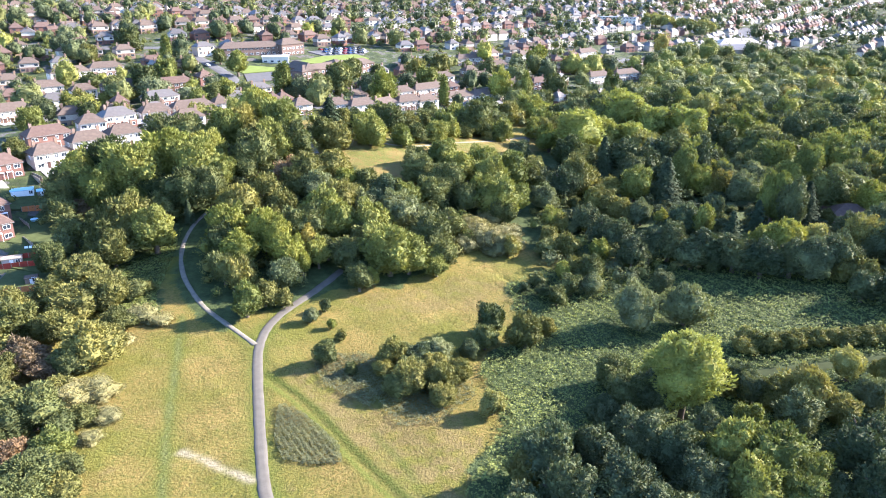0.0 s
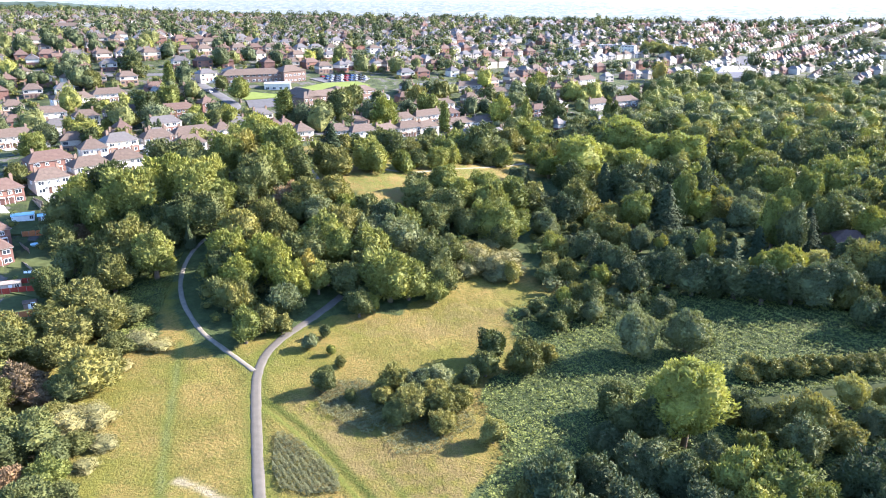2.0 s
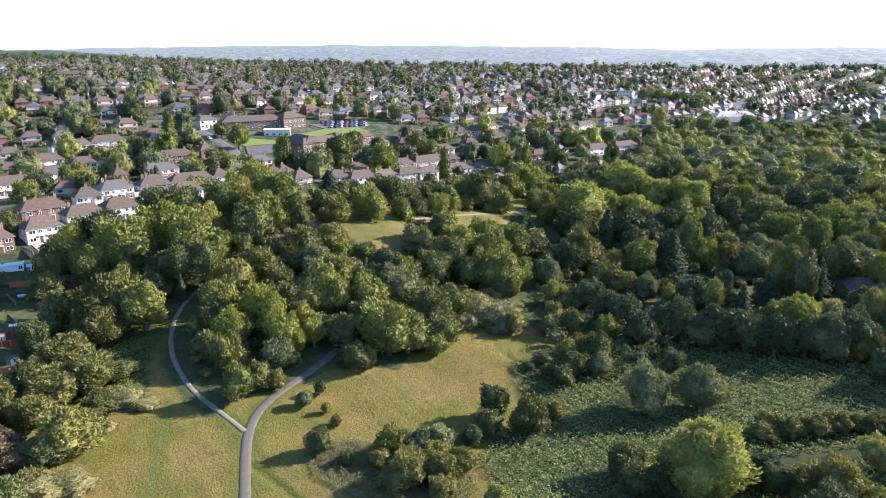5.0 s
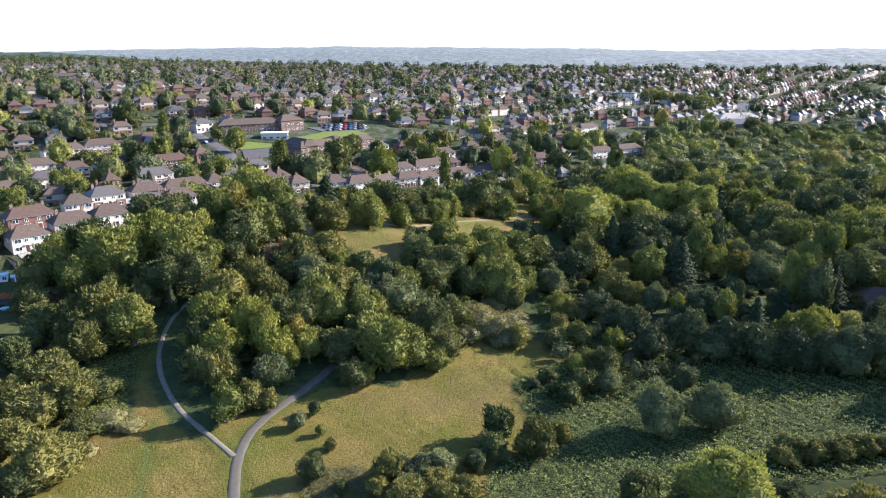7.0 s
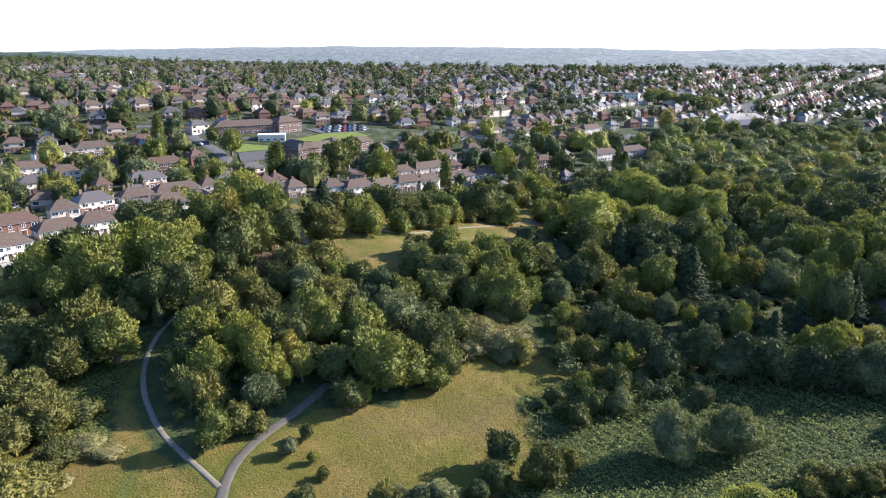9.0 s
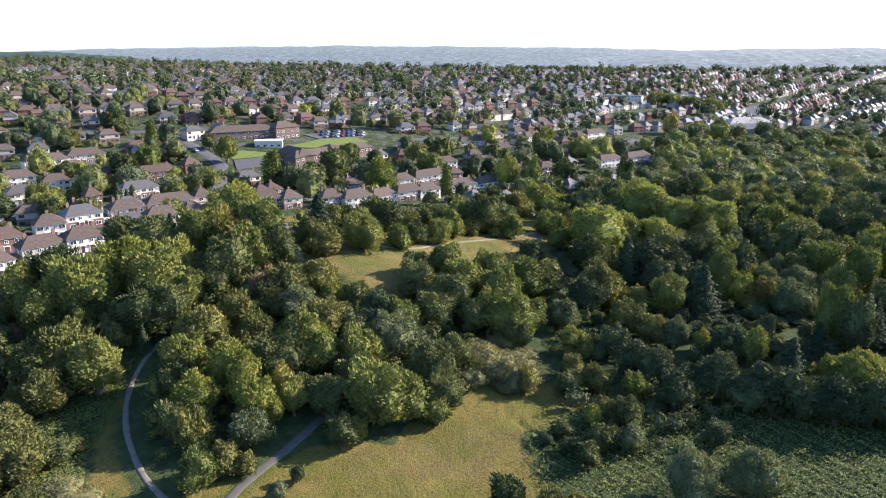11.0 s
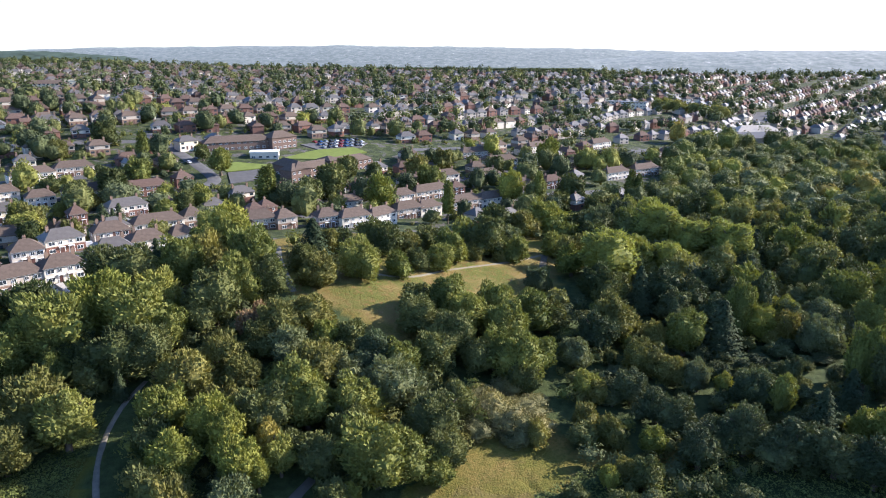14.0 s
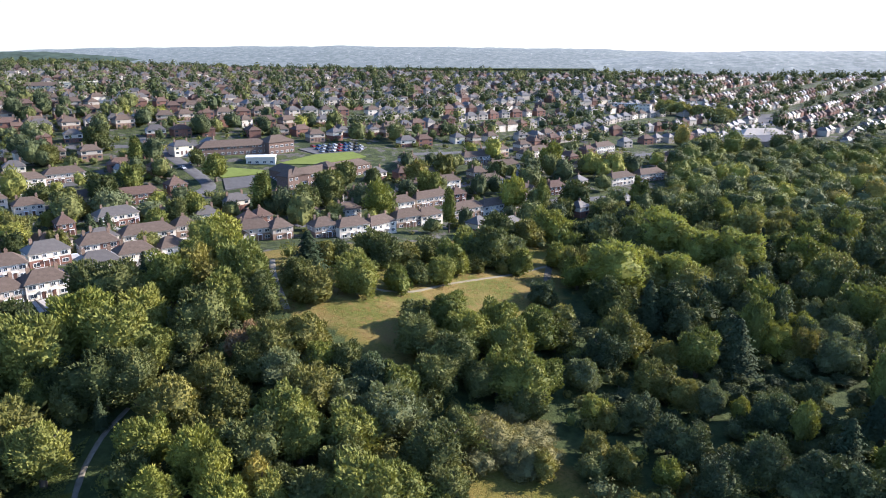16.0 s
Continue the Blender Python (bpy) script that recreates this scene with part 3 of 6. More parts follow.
GARDEN_EDGE = [
    (-105.1, 156.2, 9.0, 5.0, "D"), (-93.9, 151.1, 9.0, 6.7, "O"), (-84.3, 142.2, 9.0, 6.7, "O"), (-89.4, 138.1, 7.8, 6.1, "O"),
    (-77.9, 134.1, 5.1, 4.4, "O"), (-97.9, 143.4, 6.7, 5.4, "O"), (-95.4, 127.2, 8.5, 6.8, "O"), (-87.8, 127.5, 7.0, 5.5, "O"),
    (-76.3, 120.1, 9.2, 6.7, "O"), (-77.9, 115.5, 6.1, 4.5, "D"), (-76.4, 126.6, 5.7, 4.5, "O"), (-81.2, 148.9, 4.3, 3.7, "D"),
    (-83.4, 146.8, 3.2, 2.9, "D"), (-79.1, 152.3, 2.4, 2.2, "O"), (-74.8, 139.5, 2.9, 4.5, "B"), (-69.9, 138.6, 2.1, 3.6, "B"),
    (-74.3, 129.1, 2.0, 3.0, "B"), (-103.2, 136.8, 6.5, 5.1, "O")]
plant(GARDEN_EDGE, "garden edge")
LOWER_WEST = [
    (-86.6, 115.9, 7.1, 6.0, "R"), (-87.9, 111.9, 6.6, 5.2, "O"), (-81.9, 114.4, 4.5, 4.1, "R"), (-72.4, 107.5, 3.7, 5.6, "B"),
    (-69.5, 110.0, 3.3, 5.1, "B"), (-75.8, 108.7, 3.7, 3.5, "O"), (-64.0, 103.4, 1.8, 3.4, "B"), (-74.4, 98.5, 7.9, 5.5, "D"),
    (-76.4, 95.3, 7.4, 5.1, "D"), (-69.6, 97.6, 5.0, 3.8, "D"), (-67.9, 101.2, 3.5, 3.2, "O"), (-71.6, 88.5, 5.2, 4.1, "R"),
    (-66.0, 90.8, 5.7, 4.2, "G"), (-61.7, 88.0, 4.0, 3.1, "D"), (-65.1, 84.2, 6.6, 4.9, "D"), (-67.2, 81.3, 6.2, 4.5, "D"),
    (-60.2, 83.0, 4.0, 3.5, "O"), (-63.7, 97.1, 1.6, 2.7, "B"), (-85.9, 102.8, 8.2, 6.0, "O"), (-76.7, 88.8, 7.3, 5.4, "D"),
    (-94.9, 117.4, 7.7, 6.0, "O"), (-62.5, 77.4, 6.6, 4.9, "D"), (-67.4, 77.4, 6.6, 4.9, "D")]
plant(LOWER_WEST, "lower west")
CENTRE_CLUMP = [
    (-66.1, 175.3, 13, 6.0, "S"), (-55.3, 172.5, 14, 5.9, "S"), (-59.0, 163.4, 12, 6.0, "S"), (-46.6, 163.5, 12, 5.0, "S"),
    (-43.3, 170.7, 11, 4.6, "M"), (-50.6, 169.0, 13, 4.9, "S"), (-66.5, 168.5, 11, 4.6, "D"), (-40.5, 168.5, 9, 3.3, "G"),
    (-43.4, 163.6, 8, 3.2, "S"), (-46.2, 157.4, 8, 4.1, "W"), (-56.6, 155.1, 9, 4.5, "O"), (-48.8, 148.3, 7, 3.8, "O"),
    (-51.5, 143.0, 9, 4.1, "G"), (-44.6, 148.5, 5, 2.6, "O"), (-61.4, 156.8, 9, 4.0, "D")]
plant(CENTRE_CLUMP, "centre clump")
THICKET = [
    (-68.5, 189.6, 12.1, 6.9, "O"), (-62.6, 197.7, 11, 6.3, "O"), (-55.9, 191.5, 9.3, 5.3, "O"), (-53.9, 211.5, 11.6, 6.7, "O"),
    (-48.5, 203, 10.6, 5.6, "W"), (-56.2, 205.9, 9.9, 5.7, "O"), (-46.5, 218.8, 10.4, 5.9, "O"), (-41.5, 211.2, 8.2, 3.7, "S"),
    (-35.5, 212.8, 8.6, 4.3, "D"), (-42.7, 186.2, 14.9, 6.8, "G"), (-40.6, 197.7, 11, 6.3, "O"), (-47.4, 177.8, 13.1, 6.5, "D"),
    (-38.9, 182.9, 13, 5.9, "G"), (-33.7, 169.8, 9.2, 4.6, "D"), (-38.9, 173.1, 7.9, 3.9, "D")]
plant(THICKET, "thicket", 0.06, 1.08)
THICKET_EAST = [
    (-34, 198.8, 8.8, 4.6, "W"), (-27.7, 204.6, 11.8, 6.2, "W"), (-21, 203.8, 11.7, 5.3, "G"), (-28.6, 185.7, 13.1, 6, "G"),
    (-23.2, 194, 13.3, 7, "W"), (-17.9, 197.8, 8.8, 4.6, "W"), (-21.6, 169.1, 15.3, 7, "G"), (-17.2, 171.4, 11.8, 5.4, "G"),
    (-11, 184.5, 13.4, 6.7, "D"), (-8, 192.8, 10.2, 5.1, "D"), (-8.8, 176.4, 9.5, 4.7, "D"), (-29.2, 179.3, 10.1, 5, "D"),
    (-9.7, 171.7, 6.9, 3.1, "G"), (-60.3, 211.4, 8.5, 4.5, "R"), (-59.5, 218.8, 7, 3.7, "R"), (-63.1, 187.5, 8.5, 4.9, "O"),
    (-56, 185.1, 7, 4, "O")]
plant(THICKET_EAST, "thicket east", 0.06, 1.08)
BUSHES = [
    (-28.3, 159.7, 7.3, 3.7, "D"), (-25.7, 162.9, 5.1, 2.3, "S"), (-34.4, 148.3, 3.6, 1.5, "D"), (-29.5, 126.3, 5.6, 2.8, "D"),
    (-31.5, 141, 2.8, 1.3, "S"), (-28.1, 136.5, 2.8, 1.6, "O"), (-23.4, 123.1, 3, 1.5, "D"), (-36.7, 142.8, 3.9, 2.1, "W"),
    (5.1, 112.3, 5.5, 2.7, "Y"), (4.9, 144.5, 8, 4, "D"), (3.5, 137.4, 6.4, 3.2, "D"), (12.4, 139.2, 8.2, 4.7, "O"),
    (17.4, 145.4, 4.8, 2.7, "O"), (0.1, 133.5, 4.8, 2.5, "W"), (-9.7, 128.4, 5.4, 4.2, "W"), (-14.9, 127, 6.6, 3.8, "O"),
    (-6.5, 130.5, 5.2, 4.2, "W"), (-11.3, 118.2, 6.6, 4.2, "O"), (-5.2, 119.7, 6.2, 4.2, "O"), (-13.8, 116.4, 5, 3.2, "D"),
    (-1.6, 123.5, 5.2, 3, "O"), (-4.4, 114.6, 4.4, 3, "O"),
    (-14.5, 130.5, 4, 3.4, "W"), (-11, 123.5, 5, 3.6, "D"), (-7, 124.5, 5.4, 3.6, "O"), (-17, 124, 3.8, 3, "O")]
plant(BUSHES, "bushes")
MOUND_WOOD = [
    (-18.7, 225.3, 12.2, 6.1, "D"), (-12.6, 238.4, 13.4, 6.1, "G"), (-14.7, 211.3, 11.5, 5.8, "D"), (-9.5, 218.5, 13.7, 6.8, "D"),
    (-6.4, 231.2, 13, 5.9, "G"), (1.1, 239.5, 13.4, 6.1, "G"), (4.7, 227.7, 15.5, 7.1, "G"), (6.9, 211.7, 14.6, 6.6, "G"),
    (1.1, 216, 12.9, 5.9, "G"), (10.6, 238.4, 14, 6.4, "G"), (12.5, 218.7, 11, 5, "G"), (-3.8, 213.5, 9.9, 4.9, "D"),
    (8.3, 207.2, 9.6, 4.8, "D"), (16.7, 241.2, 10.8, 6.2, "O"), (20.7, 258.4, 7.6, 3.8, "Y"), (15.9, 271.6, 8.8, 4.7, "W"),
    (-21.3, 238.1, 8.7, 4.3, "D")]
plant(MOUND_WOOD, "mound wood", 0.06, 1.08)
BRAMBLE_MOUND = [
    (1.6, 194.9, 7.1, 7.9, "B"), (6.6, 191.4, 5.2, 5.7, "B"), (-1.9, 200.5, 5.4, 6, "B"), (10.1, 188.8, 6, 3.4, "O"),
    (4.1, 206, 4.7, 5.2, "B"), (-3.2, 189.6, 4.4, 4.9, "B"),
    (8.2, 199.2, 4.2, 6.2, "B"), (11.6, 194.5, 3.2, 4.6, "B"), (-6, 197.5, 4.2, 5.2, "B"), (5, 189, 2.6, 4.6, "B"),
    (11, 204, 3, 4.2, "B")]
plant(BRAMBLE_MOUND, "bramble mound")
SPRING = [
    (22.5, 223.3, 9.2, 4.8, "W"), (23.4, 209.1, 8.1, 3.7, "G"), (26, 208.1, 6.1, 3.5, "O"), (21, 190, 5.5, 3.9, "D"),
    (23.9, 175.7, 6, 2.7, "S"), (31.1, 167.6, 6.1, 3.2, "W"), (18.1, 165.3, 3.6, 2.6, "D"), (17, 171.5, 3.8, 2.8, "D"),
    (26.4, 190.5, 7.4, 4.2, "O"), (35.3, 187.4, 7.4, 3.4, "S"), (31.4, 175.7, 7.9, 3.9, "D"), (21.6, 196.4, 6.7, 3.8, "O"),
    (27.9, 177.9, 5.9, 3.4, "O"), (21.2, 161.1, 5.6, 2.8, "D"), (25.3, 166.9, 6.4, 3.2, "D"), (13.6, 168, 2.6, 1.9, "W")]
plant(SPRING, "spring")
WOOD_EDGE = [
    (34.7, 243.1, 14.3, 8.2, "O"), (29.9, 233.5, 12, 6, "H"), (47, 237.7, 8.9, 5.1, "O"), (54.3, 236.5, 13.9, 6.3, "G"),
    (40, 223, 10.1, 5.7, "O"), (46.7, 218.3, 8.8, 5, "O"), (52.5, 216.1, 8.9, 4.7, "W"), (64, 258.1, 7.8, 4.4, "O"),
    (65.1, 238.6, 20, 5.8, "C"), (74, 250.4, 18.3, 5.1, "G"), (80.5, 256.4, 20, 5.7, "H"), (91.3, 274.9, 16, 4.4, "C"),
    (86.5, 247.4, 10.5, 5.5, "M"), (92.9, 240.7, 12.1, 6.4, "W"), (101.6, 272.8, 10.9, 5.7, "W"), (64.1, 208.7, 10.7, 5.6, "W"),
    (58.6, 214.8, 6.7, 3, "S"), (54.8, 188.7, 11.9, 6, "H"), (68.5, 204.1, 12.2, 3.4, "G"), (76.9, 218.2, 9.7, 2.7, "H"),
    (73.8, 195.3, 15.2, 4.2, "C")]
plant(WOOD_EDGE, "wood edge")
WOOD_EDGE_EAST = [
    (84.2, 204.9, 15.2, 4.2, "C"), (64.6, 184.8, 11.7, 5.8, "H"), (70.2, 181, 11.4, 5.7, "H"), (99.9, 244.2, 12.3, 6.1, "H"),
    (93.1, 216.6, 18.5, 5.1, "G"), (96.3, 210.6, 18.6, 5.2, "H"), (104.2, 218.3, 17.6, 4.9, "C"), (117.4, 252.8, 19, 5.3, "G"),
    (85.5, 186.8, 12.8, 5.8, "S"), (94.9, 190.5, 10.3, 5.1, "Y"), (81, 192.2, 9.2, 4.2, "S"), (76.4, 177.3, 11.2, 5.6, "H"),
    (83.8, 177.2, 11.2, 5.6, "H"), (133.3, 274, 18, 8.2, "G"), (135.4, 263.1, 15, 6.8, "G"), (124.2, 235.1, 13.5, 7.1, "W"),
    (125.1, 252.8, 8.5, 4.5, "W"), (88.7, 176.1, 11.9, 6.3, "W"), (95.8, 178.8, 12.7, 6.3, "H"), (109.5, 192.9, 11.8, 6.8, "O"),
    (110.5, 187.5, 9.6, 5, "W")]
plant(WOOD_EDGE_EAST, "wood edge east")
WOOD_FLOOR = [
    (108, 199.3, 10.7, 5.3, "H"), (141.4, 254.6, 11.6, 6.6, "O"), (158, 283.8, 14.6, 7.3, "H"), (43.8, 183.3, 10.1, 5.1, "H"),
    (38.6, 200.4, 9.3, 4.6, "H"), (49.1, 187, 10.3, 5.1, "H"), (34.6, 208.3, 9.6, 4.8, "H"), (42.6, 194.5, 10.7, 5.3, "H"),
    (59.8, 183.1, 9.3, 4.6, "H"), (116.6, 186.5, 13.8, 6.9, "H"), (135.9, 220, 15.6, 7.1, "G"), (114, 170.6, 11.2, 6.4, "O"),
    (151.3, 255.8, 15.7, 7.1, "G"), (103.5, 160.9, 10.8, 5.4, "H")]
plant(WOOD_FLOOR, "wood floor")
WILLOWS = [
    (38.7, 149.8, 12.4, 6.2, "W"), (50.2, 151.9, 11.5, 6.1, "W"), (48.8, 169, 6.4, 3.2, "H"), (40, 113.9, 18, 6.9, "L"),
    (37.5, 124, 8.7, 3.4, "L"), (61.1, 142.4, 4.8, 2.4, "Y"), (53.5, 123, 6.8, 3.6, "W"), (58, 118, 7, 4, "O"),
    (54.9, 120.1, 6.7, 3.5, "W"), (65.2, 118.5, 8.8, 5, "O"), (68.4, 113.5, 6.1, 3.5, "O"), (58.9, 110.5, 9.2, 4.6, "H"),
    (76.5, 128.2, 7.3, 3.7, "Y"), (83, 128.5, 4.8, 2.7, "O"), (76.4, 118.8, 6.6, 3.4, "W"), (64.4, 97.7, 11.7, 5.8, "H"),
    (97.1, 174.7, 8, 4.5, "O"), (101.1, 171.4, 7.8, 4.5, "O"), (95.7, 163.1, 8.5, 4.3, "H"), (87.3, 129, 6.9, 4, "O"),
    (80.2, 110.8, 9.9, 5, "H")]
plant(WILLOWS, "willows")
NEAR_EAST = [
    (14.2, 93.6, 10.2, 5.4, "W"), (10.2, 92.1, 7, 4, "O"), (20.2, 95.4, 10.1, 5.1, "H"), (26.1, 108.7, 6.7, 3.3, "H"),
    (29.2, 100.3, 10.8, 5.4, "H"), (35.5, 96.3, 10.7, 5.3, "H"), (35.3, 115, 8.9, 4.5, "H"), (43.1, 95.6, 12.3, 5.6, "G"),
    (48.8, 94.7, 12.1, 5.5, "G"), (53.6, 93.1, 9.1, 4.1, "G"), (43.3, 88.2, 11.1, 5, "G"), (36, 88.5, 10, 5, "H"),
    (24, 86.9, 10.7, 5.4, "H"), (15.5, 84.9, 10.7, 5.4, "H"), (49.9, 87.8, 8.3, 3.8, "G"), (57.3, 91.2, 6.5, 3.2, "H"),
    (50.2, 107.5, 8.1, 3.7, "G"), (42, 102.8, 9.1, 4.5, "H"), (9.6, 81.1, 8.8, 4.4, "H"), (29.6, 82.2, 9.6, 4.8, "H"),
    (24.5, 111.2, 6.2, 3.1, "H"), (62.5, 89.2, 10, 5, "H")]
plant(NEAR_EAST, "near east")
SCRUB_EDGE = [(29.1, 123.8, 8, 4.2, "D"), (31.4, 116, 8.8, 4.4, "D"), (49.4, 129.6, 6.2, 3.3, "W"), (52.3, 122.9, 6.3, 3.6, "O")]
plant(SCRUB_EDGE, "scrub beside the nettles", 0.1, 1.1)
BELT = [
    (-57, 263.4, 19.3, 5.4, "C"), (-50.1, 242, 11, 6.3, "O"), (-57, 252.8, 9.9, 5, "D"), (-54.2, 272.9, 9.8, 5.6, "O"),
    (-50.1, 275.3, 9.5, 4.8, "D"), (-39.9, 251, 14.7, 6.7, "G"), (-35.7, 280, 13.4, 6.7, "D"), (-42.3, 288.9, 12, 6, "D"),
    (-29.2, 259.1, 9.7, 4.4, "G"), (-24.5, 267.4, 8.8, 4.4, "D"), (-29.4, 286.1, 9.2, 5.2, "O"), (-22.5, 295.1, 10.9, 5.4, "D"),
    (-15.7, 286.7, 13, 5.9, "G"), (-16.9, 272.6, 10.3, 4.7, "G"), (-9, 305.5, 14, 6.4, "G"), (-6.2, 292.3, 7.2, 4.1, "O"),
    (-0.9, 300.6, 18.4, 9.2, "D")]
plant(BELT, "belt", 0.15, 1.12)
BELT_EAST = [
    (5.8, 307, 14.1, 7.4, "W"), (13.2, 342.9, 12.7, 7.3, "O"), (9.3, 299.6, 11.5, 5.2, "G"), (3.3, 296, 4.9, 2.8, "O"),
    (1.9, 342.5, 14.5, 7.3, "D"), (21.2, 357.9, 16.7, 7.6, "G"), (28.4, 352, 16.4, 7.5, "S"), (30.9, 333.6, 13, 5.9, "G"),
    (39.9, 351.2, 14.9, 7.4, "D"), (24.7, 315.6, 12.2, 5.5, "G"), (32.9, 313.6, 12.6, 6.3, "D"), (35.1, 398.9, 11.1, 5.5, "D"),
    (49.9, 387.8, 13.4, 6.7, "D"), (-4.8, 298.1, 12, 6, "D"), (-12.1, 285.3, 10.4, 4.7, "G")]
plant(BELT_EAST, "belt east", 0.15, 1.12)
ESTATE_TREES = [
    (-99.4, 349.9, 20, 5.6, "P"), (-91.9, 285.4, 15, 8.6, "S"), (-76.4, 252, 15.4, 7, "S"), (-91.8, 260.9, 11.5, 5.2, "G"),
    (-68.6, 348.9, 9.7, 4.8, "Y"), (-50, 355.5, 19.4, 8.8, "S"), (-76.9, 375.1, 18.9, 9.4, "D"), (-80.7, 353.5, 15.2, 7.6, "D"),
    (-61.9, 411.7, 12.8, 6.4, "D"), (-28.3, 452.5, 14.6, 8.3, "O"), (-32.6, 409.5, 15.2, 6.9, "G"), (-42, 430.3, 15, 7.9, "O"),
    (-18.8, 347.5, 20, 3.1, "P"), (10.6, 398.6, 18.9, 8.6, "S"), (23.5, 392.2, 20, 3.3, "P"), (-76.8, 413.2, 14.6, 7.3, "D"),
    (-79.8, 344.9, 10.5, 4.8, "G"), (-42.4, 394.4, 11.1, 5.5, "D"), (71.6, 412, 20, 3.4, "P"), (75.5, 410.5, 18.4, 2.8, "P"),
    (41.6, 409.6, 17.1, 8.5, "D"), (34.9, 488.2, 19.7, 9, "S"), (2.1, 455.5, 12.9, 6.4, "D")]
plant(ESTATE_TREES, "estate trees")
ESTATE_TREES_WEST = [(-153.2, 265.2, 9.0, 4.5, "D"), (-144.8, 275.4, 8.2, 4.7, "O"), (-141.3, 289.2, 14.3, 4.0, "C"), (-143.4, 299.6, 10.4, 2.9, "C"), (-146.0, 309.0, 10.8, 3.0, "C"), (-114.1, 275.9, 9.3, 4.6, "Y"), (-106.5, 257.9, 9.2, 2.6, "C"), (-126.5, 306.6, 12.0, 5.5, "G"), (-127.4, 326.5, 11.8, 5.9, "D"), (-122.9, 334.3, 13.3, 6.1, "G"), (-169.3, 370.1, 15.2, 7.6, "G"), (-169.7, 348.6, 15.7, 7.9, "D"), (-181.0, 401.1, 20, 3.7, "P"), (-170.3, 330.4, 8.0, 4.2, "M"), (-196.5, 345.5, 10.7, 5.4, "D"), (-177.2, 333.7, 12.6, 6.3, "D"), (-228.1, 402.6, 11.1, 6.4, "O"), (-140.6, 401.7, 15.1, 6.8, "G"), (-158.8, 424.3, 9.7, 4.9, "D"), (-216.2, 429.0, 16.6, 8.3, "D"), (-173.1, 313.8, 7.7, 3.5, "G"), (-184.1, 303.2, 9.4, 4.3, "G"), (-166, 282, 13, 7, "O"), (-158, 272, 11, 5.5, "G"), (-170, 262, 12, 6.5, "H"), (-152, 217, 8, 4.5, "O"), (-160, 240, 11, 5.5, "G"), (-172, 296, 10, 5, "D")]
plant(ESTATE_TREES_WEST, "estate trees west")
GREAT_TREES = [
    (39.6, 286.4, 22.2, 11.1, "L"), (66.8, 331.5, 24.4, 12.2, "L"), (77.9, 323.4, 20.5, 10.3, "L"), (92.7, 319.2, 21.2, 10.6, "L"),
    (64.3, 298, 17.4, 7.9, "L"), (127.9, 319.4, 13.1, 6.5, "Y"), (123.6, 354.1, 10.5, 5.2, "Y"), (110.9, 305, 9.9, 5.2, "W"),
    (97.3, 289.1, 6.9, 2.7, "L"), (110.6, 319.5, 12.7, 6.4, "D"), (42.8, 275.8, 11.2, 5.6, "D"), (47.9, 266.8, 19.4, 5.4, "C"),
    (55.4, 269.4, 15.8, 7.6, "H"), (63.8, 266.6, 14.1, 7, "H"), (72.1, 277.3, 16.8, 7.4, "H"), (78.6, 270.9, 13.6, 5.9, "H"),
    (86.2, 273.7, 14.9, 4.9, "C"), (41.9, 331.7, 13.5, 6.7, "D")]
plant(GREAT_TREES, "great trees of the valley wood")

PLANTED = WEST_WOOD + WEST_SCRUB + CENTRE_CLUMP + THICKET + THICKET_EAST + MOUND_WOOD + SPRING + WOOD_EDGE + WOOD_EDGE_EAST + WOOD_FLOOR + WILLOWS + BELT + BELT_EAST + GREAT_TREES

# ---- the east wood ----
EAST_WOOD = [(34, 262), (28, 300), (36, 330), (60, 392), (95, 440), (150, 640), (420, 690), (420, 300), (250, 190), (150, 165), (125, 190), (100, 250), (60, 250)]


def scatter(ring, step, taken, room, seed):
    """Uneven places inside a ring, clear of what already stands there."""
    r = np.random.default_rng(seed)
    q = np.array(ring, float)
    xs, ys = np.meshgrid(np.arange(q[:, 0].min(), q[:, 0].max(), step), np.arange(q[:, 1].min(), q[:, 1].max(), step))
    x, y = (xs + r.uniform(-0.45, 0.45, xs.shape) * step).ravel(), (ys + r.uniform(-0.45, 0.45, xs.shape) * step).ravel()
    ok = inside(x, y, ring)
    for row in taken:
        ok &= np.hypot(x - row[0], y - row[1]) > room * row[3]
    return np.stack([x, y], -1)[ok]


def wood_rows(places, seed, mix):
    r = random.Random(seed)
    rows = []
    for x, y in places:
        if r.random() < 0.1:
            continue
        code = r.choice(mix)
        rad = r.uniform(4.2, 8.2) * (0.62 if code == "C" else 1)
        tall = rad * {"C": 4.2, "O": 1.7, "W": 1.8}.get(code, 2.1) * r.uniform(0.85, 1.15)
        rows.append((x, y, min(tall, 17), rad, code))
    return rows


wood = scatter(EAST_WOOD, 10.5, PLANTED, 0.8, 3)
near_wood = [p for p in wood if p[1] < 400 and p[0] < 0.62 * p[1] + 25]
far_wood = [p for p in scatter(EAST_WOOD, 12.5, PLANTED, 0.8, 5) if p[1] >= 400 and p[0] < 0.66 * p[1] + 40]
UNDER = [(30, 195), (24, 240), (40, 262), (100, 250), (130, 190), (118, 172), (60, 180)]
under = [(x, y, random.uniform(2.4, 5), random.uniform(2.2, 3.6), random.choice("HHHDDO")) for x, y in scatter(UNDER, 7.0, PLANTED, 0.55, 8)]
plant(under, "undergrowth of the wood edge")


